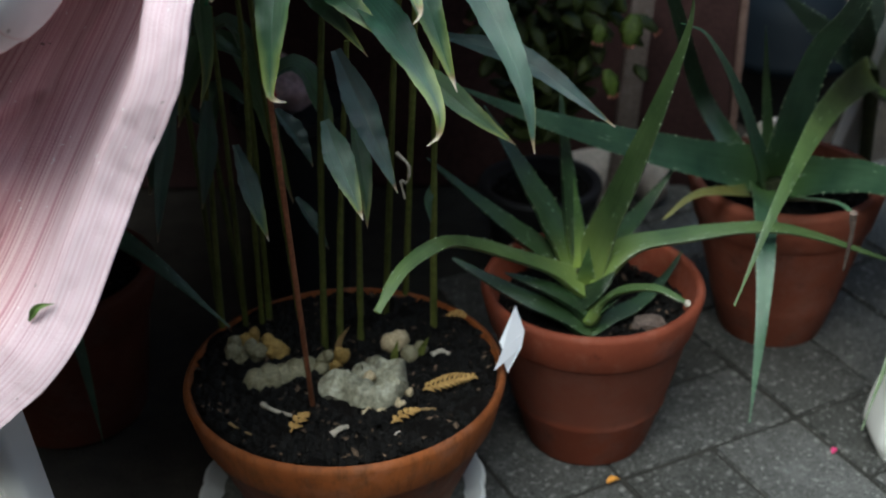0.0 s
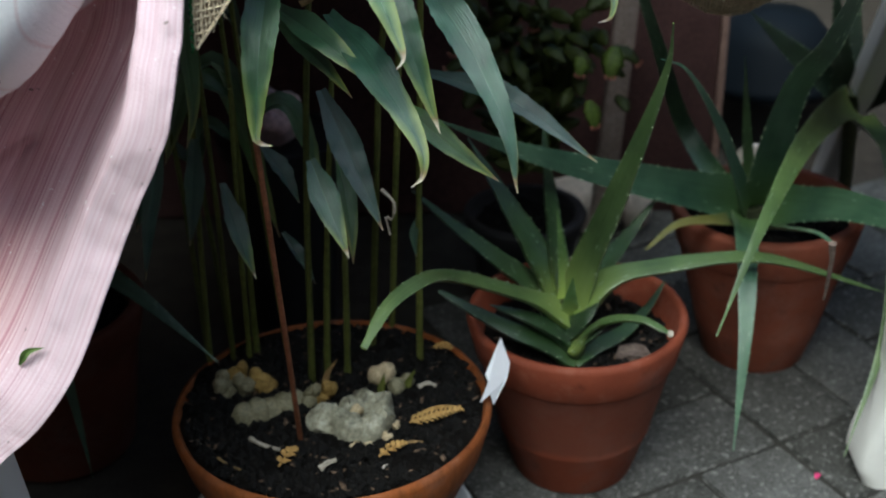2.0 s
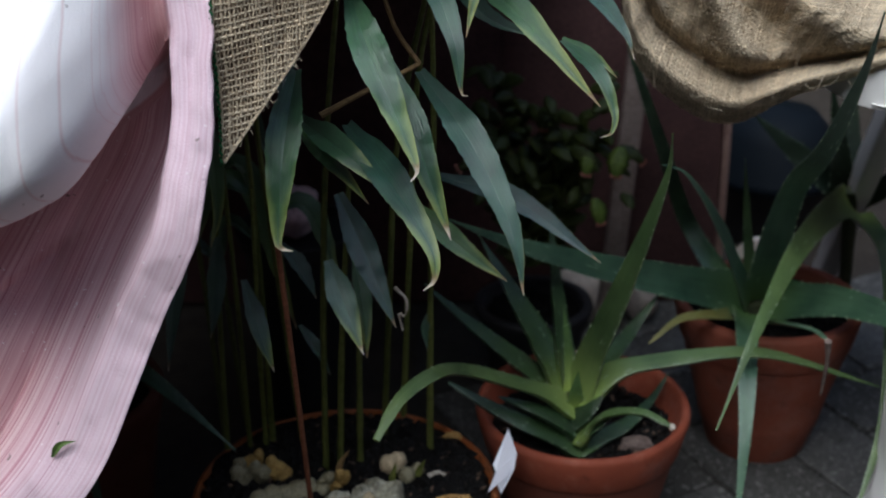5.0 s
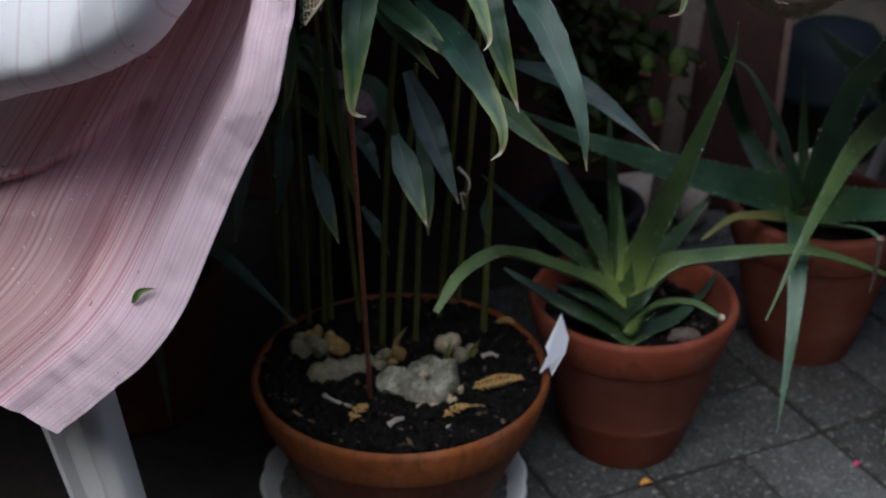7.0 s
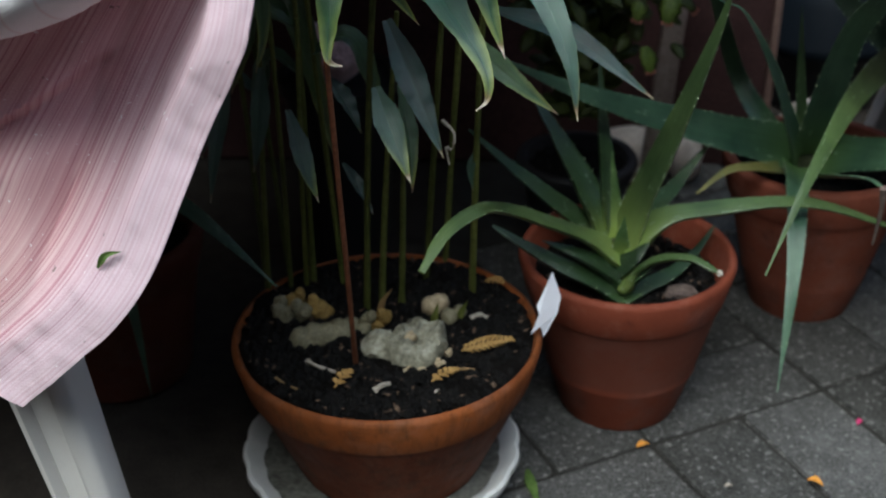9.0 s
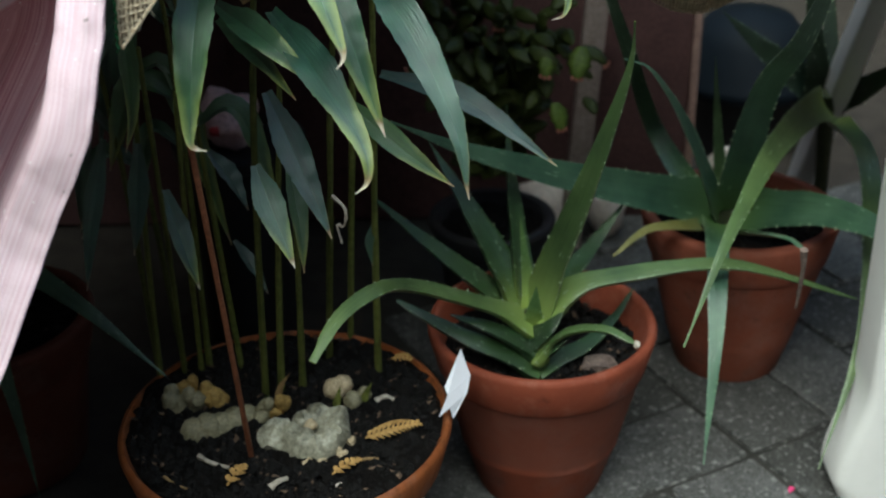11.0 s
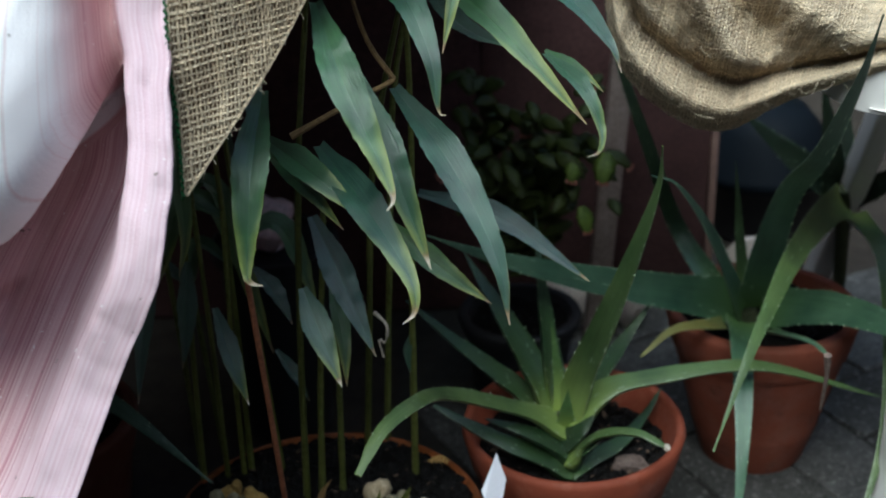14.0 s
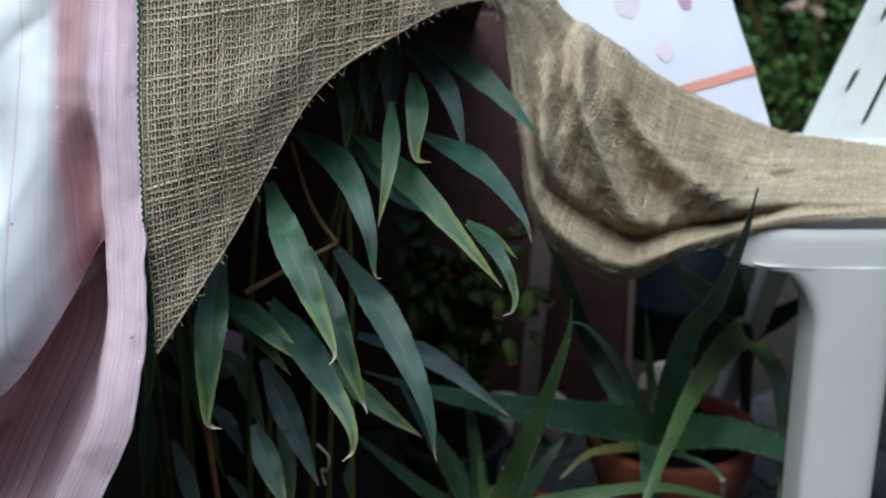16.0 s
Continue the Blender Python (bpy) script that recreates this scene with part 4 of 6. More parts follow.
def rhizome(parent):
    """Knobbly pale rhizome lying half out of the soil."""
    bm = bmesh.new()
    tube(bm, [(-0.083, 0.791, 0.162), (-0.069, 0.779, 0.165), (-0.052, 0.770, 0.166), (-0.037, 0.773, 0.166), (-0.031, 0.788, 0.167), (-0.036, 0.804, 0.167), (-0.049, 0.811, 0.166), (-0.060, 0.806, 0.164)], 0.0150, 0.0118, 44, 16, 0.04, 5)
    for k, v in enumerate(bm.verts):
        v.co.z += 0.0011 * (1 if (k // 16) % 4 < 2 else -1)
        v.co += Vector((noise.noise(v.co * 70), noise.noise(v.co * 70 + Vector((5, 0, 0))), noise.noise(v.co * 70 + Vector((0, 5, 0))))) * 0.0068
        v.co += Vector((noise.noise(v.co * 210), 0, noise.noise(v.co * 210 + Vector((0, 5, 0))))) * 0.0022
    blob(bm, (-0.081, 0.791, 0.163), (0.014, 0.012, 0.013), 4, 0.12, sub=3)
    blob(bm, (-0.060, 0.805, 0.165), (0.010, 0.009, 0.011), 8, 0.15, sub=2)
    pale = part("rhizome", bm, M_RHIZ, parent, "pale grey-green knobbly rhizome")
    for k, (x, y, z, s) in enumerate([(-0.066, 0.762, 0.162, 0.0050), (-0.052, 0.755, 0.161, 0.0055), (-0.039, 0.757, 0.160, 0.0050), (-0.024, 0.764, 0.163, 0.0055), (-0.018, 0.780, 0.165, 0.0045), (-0.052, 0.792, 0.172, 0.0055)]):
        bm = bmesh.new()
        blob(bm, (x, y, z), (s, s, s * 0.9), k + 3, 0.22, sub=2)
        part("bud", bm, M_SCAR, pale, "cream-coloured broken bud end")
    bm = bmesh.new()
    knobs(bm, [(-0.151, 0.797, 0.013), (-0.140, 0.802, 0.0135), (-0.129, 0.808, 0.013), (-0.118, 0.814, 0.012), (-0.108, 0.821, 0.010)], 0.161, 20)
    part("rhizome", bm, M_RHIZ_OLD, parent, "brownish older rhizome")
    bm = bmesh.new()
    knobs(bm, [(-0.036, 0.850, 0.0105), (-0.029, 0.855, 0.009)], 0.168, 40)
    part("rhizome", bm, M_SCAR, parent, "cream-coloured broken rhizome end")
    bm = bmesh.new()
    knobs(bm, [(-0.020, 0.838, 0.0085), (-0.010, 0.846, 0.007)], 0.164, 50)
    part("rhizome", bm, M_RHIZ_OLD, parent, "brownish older rhizome")
    for k, (x, y, s) in enumerate([(-0.157, 0.834, 0.010), (-0.142, 0.840, 0.011), (-0.174, 0.836, 0.010), (-0.163, 0.850, 0.010), (-0.094, 0.818, 0.008), (-0.082, 0.824, 0.009)]):
        bm = bmesh.new()
        for q in range(3):
            blob(bm, (x + 0.004 * math.sin(k + q * 2), y + 0.003 * math.cos(k + q * 2), 0.164 + 0.006 * q), (s * (1 - 0.2 * q), s * (1 - 0.25 * q), s * 0.8), k + 60 + q, 0.22)
        part("shoot_base", bm, M_RHIZ_OLD if k in (0, 2, 4) else M_RHIZ_Y, parent, "sheathed base of a ginger shoot")


rhizome(ginger)
for k, ctrl in enumerate(([(-0.083, 0.826, 0.160), (-0.080, 0.826, 0.185), (-0.070, 0.824, 0.203)], [(-0.012, 0.838, 0.158), (-0.008, 0.838, 0.170), (-0.002, 0.836, 0.184)], [(-0.034, 0.830, 0.160), (-0.032, 0.828, 0.172), (-0.029, 0.828, 0.186)])):
    bm = bmesh.new()
    blade(bm, ctrl, 0.007, UPFACE, seed=k, fold=0.6, n=10)
    part("sheath", bm, M_TWIG if k == 0 else M_STEM, ginger, "dry brown sheath" if k == 0 else "small green shoot")

bm = bmesh.new()
tube(bm, [(-0.099, 0.772, 0.140), (-0.094, 0.70, 0.33), (-0.090, 0.635, 0.505)], 0.0023, 0.0020, 12, 8, 0.05)
stake = part("plant_stake", bm, M_STAKE)
tagged(stake, "thin reddish-brown stake stuck in the potting soil", "stake")

bm = bmesh.new()
tube(bm, [(-0.070, 0.755, 0.548), (-0.037, 0.768, 0.562), (0.004, 0.785, 0.578)], 0.0024, 0.0018, 8, 6, 0.1)
tube(bm, [(0.004, 0.785, 0.578), (-0.016, 0.80, 0.605), (-0.030, 0.80, 0.66)], 0.0020, 0.0016, 8, 6, 0.1, 3)
part("dry_stalk", bm, M_TWIG, ginger, "dry brown flower stalk")

# ---- aloes ----
aloe = empty("aloe_plant", (ALO.x, ALO.y, 0.150))
tagged(aloe, "young green aloe with arching toothed leaves in a pot", "plant")
A = [
    ([(0.143, 0.915, 0.190), (0.117, 0.902, 0.215), (0.073, 0.872, 0.249), (0.031, 0.835, 0.282), (0.010, 0.775, 0.312), (-0.016, 0.734, 0.313), (-0.034, 0.699, 0.296)], 0.0205, M_ALOE, (0.25, -0.35, 0.95), 0.42, 0.70, 0.5),
    ([(0.140, 0.917, 0.197), (0.153, 0.912, 0.248), (0.173, 0.882, 0.326), (0.194, 0.846, 0.419), (0.204, 0.826, 0.475), (0.203, 0.812, 0.510)], 0.031, M_ALOE, (-0.75, -0.8, 0.25), 0.0, 0.62, 0.15),
    ([(0.139, 0.922, 0.205), (0.135, 0.935, 0.240), (0.130, 0.950, 0.283)], 0.014, M_ALOE_HEART, (0.2, -1, 0.3), 0.0, 0.6, 0.5),
    ([(0.138, 0.944, 0.197), (0.132, 0.990, 0.236), (0.127, 1.047, 0.286), (0.124, 1.096, 0.331)], 0.026, M_ALOE_BACK_SHADED, (0.7, -1, 0.2), 0.0, 0.6, 0.3),
    ([(0.136, 0.930, 0.199), (0.107, 0.979, 0.237), (0.077, 1.024, 0.274), (0.048, 1.067, 0.306)], 0.041, M_ALOE_BACK_SHADED, (0.8, -0.9, 0.3), 0.0, 0.45, 0.1),
    ([(0.134, 0.926, 0.195), (0.093, 0.961, 0.212), (0.046, 0.999, 0.233), (-0.009, 1.044, 0.260)], 0.026, M_ALOE_BACK_SHADED, (0.35, -0.5, 0.9), 0.1, 0.75, 0.4),
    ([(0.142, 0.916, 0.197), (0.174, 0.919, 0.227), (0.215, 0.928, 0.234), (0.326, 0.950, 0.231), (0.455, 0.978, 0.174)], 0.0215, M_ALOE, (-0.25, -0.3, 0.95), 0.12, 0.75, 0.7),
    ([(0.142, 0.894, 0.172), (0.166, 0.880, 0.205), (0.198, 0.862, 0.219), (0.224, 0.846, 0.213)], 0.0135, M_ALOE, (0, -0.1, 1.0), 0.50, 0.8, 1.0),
    ([(0.146, 0.895, 0.162), (0.100, 0.888, 0.186), (0.060, 0.892, 0.206), (0.019, 0.901, 0.227)], 0.022, M_ALOE_LOW_SHADED, (0.35, -0.45, 0.85), 0.25, 0.95, 0.5),
    ([(0.140, 0.896, 0.158), (0.187, 0.920, 0.164), (0.219, 0.955, 0.172), (0.241, 0.985, 0.186)], 0.020, M_ALOE_LOW_SHADED, (-0.3, -0.4, 0.9), 0.1, 0.8, 0.6),
    ([(0.147, 0.940, 0.193), (0.199, 1.030, 0.200), (0.247, 1.080, 0.237)], 0.030, M_ALOE_BACK_SHADED, (-0.4, -0.7, 0.6), 0.0, 0.5, 0.3),
    ([(0.143, 0.897, 0.170), (0.160, 0.886, 0.190), (0.180, 0.890, 0.204)], 0.020, M_ALOE_LOW_SHADED, (-0.3, -0.4, 0.9), 0.1, 0.8, 0.5),
    ([(0.150, 0.902, 0.168), (0.124, 0.893, 0.192), (0.096, 0.890, 0.207), (0.066, 0.893, 0.216)], 0.024, M_ALOE_LOW_SHADED, (0.3, -0.35, 0.9), 0.1, 0.9, 0.5),
    ([(0.130, 0.906, 0.176), (0.150, 0.897, 0.196), (0.166, 0.900, 0.212)], 0.026, M_ALOE_LOW_SHADED, (-0.3, -0.5, 0.8), 0.1, 0.9, 0.5),
    ([(0.141, 0.912, 0.188), (0.141, 0.909, 0.208), (0.143, 0.913, 0.232)], 0.020, M_ALOE_HEART, (0.0, -0.9, 0.4), 0.0, 0.6, 0.4),
]
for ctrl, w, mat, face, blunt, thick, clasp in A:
    aloe_leaf("leaf", aloe, ctrl, w, mat, face, thick, blunt=blunt, every=0.0165, clasp=clasp, channel=0.40 if mat in (M_ALOE_HEART, M_ALOE_BACK_SHADED) else 0.05)
bm = bmesh.new()
blob(bm, (0.2245, 0.8455, 0.2125), (0.0030, 0.0042, 0.0022), 3, 0.2, sub=2)
part("scar", bm, M_STALK, aloe, "pale dried cut end of a leaf")
bm = bmesh.new()
tube(bm, [(0.145, 0.922, 0.136), (0.143, 0.924, 0.165), (0.139, 0.926, 0.203)], 0.019, 0.012, 8, 12)
part("stem", bm, M_ALOE_STEM, aloe)

big_aloe = empty("aloe_plant", (POT2.x, POT2.y, 0.140))
tagged(big_aloe, "larger grey-green aloe with long drooping leaves in a pot", "plant")
B = [
    ([(0.351, 1.137, 0.196), (0.206, 1.051, 0.268), (0.090, 0.974, 0.336), (0.018, 0.924, 0.388)], 0.044, M_ALOE_GREY, (0.1, -0.8, 0.55), 0.0),
    ([(0.345, 1.110, 0.200), (0.291, 1.013, 0.331), (0.238, 0.922, 0.428), (0.209, 0.897, 0.450)], 0.023, M_ALOE_GREY, (0.3, -0.7, 0.5), 0.0),
    ([(0.352, 1.130, 0.200), (0.342, 1.135, 0.28), (0.334, 1.141, 0.360)], 0.015, M_ALOE, (0, -1, 0.2), 0.0),
    ([(0.358, 1.120, 0.200), (0.352, 1.060, 0.290), (0.352, 1.000, 0.382), (0.362, 0.940, 0.446), (0.364, 0.865, 0.540), (0.361, 0.820, 0.605)], 0.038, M_ALOE_GREY, (0, -1, 0.2), 0.0),
    ([(0.335, 1.080, 0.205), (0.316, 0.970, 0.215), (0.306, 0.905, 0.165), (0.292, 0.849, 0.080)], 0.027, M_ALOE_GREY, (0, -0.8, 0.5), 0.0),
    ([(0.375, 1.115, 0.200), (0.427, 1.043, 0.236), (0.468, 0.960, 0.252), (0.486, 0.885, 0.238)], 0.042, M_ALOE_GREY, (-0.2, -0.7, 0.7), 0.05),
    ([(0.360, 1.060, 0.205), (0.364, 0.928, 0.269), (0.363, 0.867, 0.290)], 0.014, M_ALOE_GREY, (0, -0.4, 0.9), 0.3),
    ([(0.335, 1.160, 0.190), (0.295, 1.240, 0.240), (0.255, 1.200, 0.348), (0.210, 1.17, 0.475), (0.196, 1.16, 0.540)], 0.022, M_ALOE_GREY, (0, -1, 0.3), 0.1),
    ([(0.322, 1.087, 0.199), (0.262, 1.040, 0.221), (0.223, 1.007, 0.209)], 0.014, M_ALOE_YELLOW, (0, -0.5, 0.8), 0.2),
]
for ctrl, w, mat, face, blunt in B:
    aloe_leaf("leaf", big_aloe, ctrl, w, mat, face, blunt=blunt)
bm = bmesh.new()
tube(bm, [(0.363, 0.866, 0.290), (0.366, 0.872, 0.265), (0.368, 0.885, 0.222)], 0.003, 0.0012, 8, 6, 0.35)
part("withered_tip", bm, M_DEAD, big_aloe, "shrivelled brown leaf end")
bm = bmesh.new()
tube(bm, [(0.360, 1.135, 0.130), (0.357, 1.130, 0.165), (0.352, 1.128, 0.195)], 0.018, 0.012, 8, 12, 0.06)
part("stem", bm, M_ALOE_STEM, big_aloe)

far_aloe = empty("aloe_plant", (0.52, 1.34, 0.0))
tagged(far_aloe, "dark aloe growing in the shade under the plastic chair", "plant")
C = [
    ([(0.516, 1.349, 0.228), (0.456, 1.358, 0.272), (0.388, 1.370, 0.330)], 0.042, M_ALOE_FAR_SHADED, (0, -1, 0.4), 0.0),
    ([(0.505, 1.348, 0.225), (0.490, 1.333, 0.294), (0.470, 1.330, 0.385)], 0.034, M_ALOE_FAR_SHADED, (0, -1, 0.2), 0.0),
    ([(0.522, 1.348, 0.225), (0.542, 1.304, 0.259), (0.585, 1.262, 0.315)], 0.038, M_ALOE_FAR_SHADED, (0, -0.8, 0.5), 0.0),
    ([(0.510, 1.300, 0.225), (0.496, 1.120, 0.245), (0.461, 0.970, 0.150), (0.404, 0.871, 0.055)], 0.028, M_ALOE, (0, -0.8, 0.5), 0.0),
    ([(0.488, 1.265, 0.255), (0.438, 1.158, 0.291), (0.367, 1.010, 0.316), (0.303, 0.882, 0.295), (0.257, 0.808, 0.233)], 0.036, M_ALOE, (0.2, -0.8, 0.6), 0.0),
    ([(0.510, 1.340, 0.200), (0.512, 1.345, 0.23), (0.520, 1.40, 0.36)], 0.038, M_ALOE_FAR_SHADED, (0, -1, 0.3), 0.0),
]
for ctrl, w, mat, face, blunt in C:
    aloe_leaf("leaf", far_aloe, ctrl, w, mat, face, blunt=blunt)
bm = bmesh.new()
tube(bm, [(0.53, 1.36, 0.0), (0.522, 1.352, 0.12), (0.508, 1.325, 0.245)], 0.007, 0.010, 8, 8, 0.12)
part("stem", bm, M_ALOE_STEM, far_aloe)


# ---- chairs ----
def leg_mesh(top, foot, w, d, taper, shape, steps=14, flare=0.0, splay=0.0):
    """A hollow moulded leg. flare: how far its inner edge sweeps into the seat; splay: how far its foot spreads."""
    bm = bmesh.new()
    t, f = Vector(top), Vector(foot)
    rings = []
    for k in range(steps + 1):
        s = k / steps
        p = t.lerp(f, s)
        grow = flare * (1 - math.sqrt(max(0.0, 1 - max(0.0, 1 - s * 7.0) ** 2))) + splay * smooth(0.74, 0.97, s) - 0.35 * splay * smooth(0.965, 1.0, s)
        ww, dd = w * (1 - taper * s), d * (1 - taper * s)
        rings.append([(p.x + (a * ww) - (grow * (1 - a / 0.3) if a < 0.3 else 0), p.y + b * dd - 0.0045 * a + (grow * 0.10 * (1 - a / 0.3) if a < 0.3 else 0), p.z) for a, b in shape])
    skin(bm, rings)
    return bm


ROUND_LEG = [(0, 0.16), (0.03, 0.06), (0.10, 0.01), (0.22, 0), (0.50, -0.02), (0.80, 0.0), (0.92, 0.04), (0.98, 0.12), (1, 0.25), (1, 0.95), (0.93, 0.95), (0.92, 0.25), (0.5, 0.13), (0.10, 0.20), (0.08, 0.95), (0, 0.95)]
RIBBED_LEG = [(0, 0), (0.04, -0.05), (0.11, -0.05), (0.15, 0.04), (0.18, 0.22), (0.50, 0.24), (0.58, 0.10), (0.64, 0.0), (0.72, -0.04), (0.93, -0.01), (1, 0.08), (1, 0.7), (0.94, 0.7), (0.93, 0.12), (0.66, 0.12), (0.60, 0.34), (0.1, 0.34), (0.05, 0.7), (0, 0.7)]


def seat_mesh(outline, z, skirt=0.034):
    """A dished seat with a rounded rim and a skirt, inside the outline."""
    bm = bmesh.new()
    out = curve_points(outline + [outline[0]], 96)[:-1]
    cx = sum(p.x for p in out) / len(out)
    cy = sum(p.y for p in out) / len(out)
    rings = []
    for s, h in ((0.06, -0.016), (0.90, -0.010), (0.985, -0.012), (0.988, -skirt), (0.998, -skirt), (1.0, -0.012), (0.994, -0.004), (0.98, 0.0), (0.93, -0.001), (0.80, -0.006), (0.06, -0.010)):
        rings.append([(cx + (p.x - cx) * s, cy + (p.y - cy) * s, z + h) for p in out])
    skin(bm, rings)
    return bm


chair = empty("garden_chair", (0.45, 0.9, 0.0))
tagged(chair, "white moulded plastic garden chair with burlap on its seat", "chair", group="plastic chairs")
part("seat", seat_mesh([(0.449, 0.882, 0), (0.56, 0.876, 0), (0.72, 0.872, 0), (0.84, 0.890, 0), (0.865, 1.0, 0), (0.855, 1.12, 0), (0.82, 1.195, 0), (0.66, 1.205, 0), (0.49, 1.19, 0), (0.385, 1.12, 0), (0.352, 1.04, 0), (0.358, 0.965, 0), (0.376, 0.910, 0), (0.408, 0.888, 0)], 0.540, 0.041), M_PLASTIC, chair)
part("leg", leg_mesh((0.445, 0.8815, 0.5035), (0.449, 0.888, 0.0), 0.077, 0.060, 0.06, ROUND_LEG, 120, flare=0.060, splay=0.020), M_PLASTIC, chair)
part("leg", leg_mesh((0.775, 0.886, 0.50), (0.785, 0.890, 0.0), 0.077, 0.060, 0.10, ROUND_LEG), M_PLASTIC, chair)
part("leg", leg_mesh((0.528, 1.19, 0.515), (0.490, 1.43, 0.0), 0.028, 0.040, 0.15, ROUND_LEG), M_PLASTIC, chair)
part("leg", leg_mesh((0.790, 1.145, 0.51), (0.830, 1.20, 0.0), 0.045, 0.045, 0.15, ROUND_LEG), M_PLASTIC, chair)


def chair_back(parent):
    """A broad leaning back, pierced by short narrow slots between its slats."""
    cuts = [0.0, 0.027, 0.064, 0.101, 0.138, 0.175, 0.212, 0.249, 0.286]
    short, tall = [(0.584, 0.613), (0.660, 0.73), (0.78, 0.84)], [(0.548, 0.612), (0.66, 0.74), (0.78, 0.84)]

    def inset(k, z):
        if k in (0, 8):
            return 0.0
        return max(0.0034 * min(smoothed((z - lo) / 0.006), smoothed((hi - z) / 0.006)) for lo, hi in (short if k % 2 else tall))

    def smoothed(t):
        t = max(0.0, min(1.0, t))
        return t * t * (3 - 2 * t)

    for k in range(8):
        bm = bmesh.new()
        rings = []
        for i in range(93):
            z = 0.528 + 0.004 * i
            x, y = 0.508 + 0.50 * (z - 0.535), 1.18 + 0.25 * (z - 0.535)
            lo, hi = x + cuts[k] + inset(k, z), x + cuts[k + 1] - inset(k + 1, z)
            e = 0.004 if k == 0 else 0.0006
            rings.append([(lo, y - 0.0016, z), (lo + e, y - 0.0026, z), (hi - 0.0006, y - 0.0026, z), (hi, y - 0.0020, z), (hi, y + 0.0026, z), (lo, y + 0.0026, z)])
        skin(bm, rings)
        part("back_slat", bm, M_PLASTIC, parent)
    bm = bmesh.new()
    tube(bm, [(0.690, 1.272, 0.896), (0.83, 1.270, 0.910), (0.98, 1.272, 0.896)], 0.018, 0.018, 14, 8)
    part("top_rail", bm, M_PLASTIC, parent)


chair_back(chair)

left_chair = empty("garden_chair", (-0.5, 0.6, 0.0))
tagged(left_chair, "white moulded plastic chair under a striped cloth", "chair", group="plastic chairs")
part("seat", seat_mesh([(-0.38, 0.690, 0), (-0.50, 0.685, 0), (-0.72, 0.680, 0), (-0.75, 0.75, 0), (-0.73, 0.96, 0), (-0.54, 0.98, 0), (-0.40, 0.96, 0), (-0.36, 0.75, 0)], 0.47), M_PLASTIC, left_chair)
part("leg", leg_mesh((-0.365, 0.572, 0.458), (-0.267, 0.558, 0.0), 0.062, 0.060, 0.40, RIBBED_LEG), M_PLASTIC, left_chair)
part("leg", leg_mesh((-0.74, 0.566, 0.458), (-0.79, 0.556, 0.0), 0.050, 0.050, 0.05, RIBBED_LEG), M_PLASTIC, left_chair)
part("leg", leg_mesh((-0.62, 0.92, 0.458), (-0.60, 0.99, 0.0), 0.045, 0.045, 0.1, RIBBED_LEG), M_PLASTIC, left_chair)
part("leg", leg_mesh((-0.74, 0.92, 0.458), (-0.77, 0.99, 0.0), 0.045, 0.045, 0.1, RIBBED_LEG), M_PLASTIC, left_chair)
bm = bmesh.new()
box(bm, (-0.62, 0.735, 0.45), (-0.24, 0.750, 0.850), 0.006)
part("backrest", bm, M_PLASTIC, left_chair)


# ---- cloth and burlap ----
HEM = [(-0.104, 0.660, 0.862), (-0.110, 0.645, 0.780), (-0.113, 0.632, 0.700), (-0.113, 0.615, 0.645), (-0.113, 0.600, 0.600), (-0.119, 0.588, 0.565), (-0.126, 0.578, 0.536), (-0.150, 0.560, 0.488), (-0.168, 0.545, 0.448), (-0.190, 0.530, 0.400), (-0.214, 0.514, 0.368), (-0.245, 0.505, 0.340), (-0.282, 0.500, 0.308)]
SIDE = [(-0.52, 0.660, 0.862), (-0.53, 0.60, 0.76), (-0.54, 0.575, 0.66), (-0.55, 0.56, 0.56), (-0.56, 0.55, 0.48), (-0.57, 0.54, 0.42)]
SWAG = [(-0.60, 0.565), (-0.40, 0.555), (-0.296, 0.565), (-0.228, 0.583), (-0.202, 0.596), (-0.166, 0.621), (-0.129, 0.667), (-0.109, 0.756), (0.0, 1.0)]


def along(table, x):
    for (x0, y0), (x1, y1) in zip(table, table[1:]):
        if x <= x1:
            return y0 + (y1 - y0) * max(0.0, (x - x0) / (x1 - x0))
    return table[-1][1]


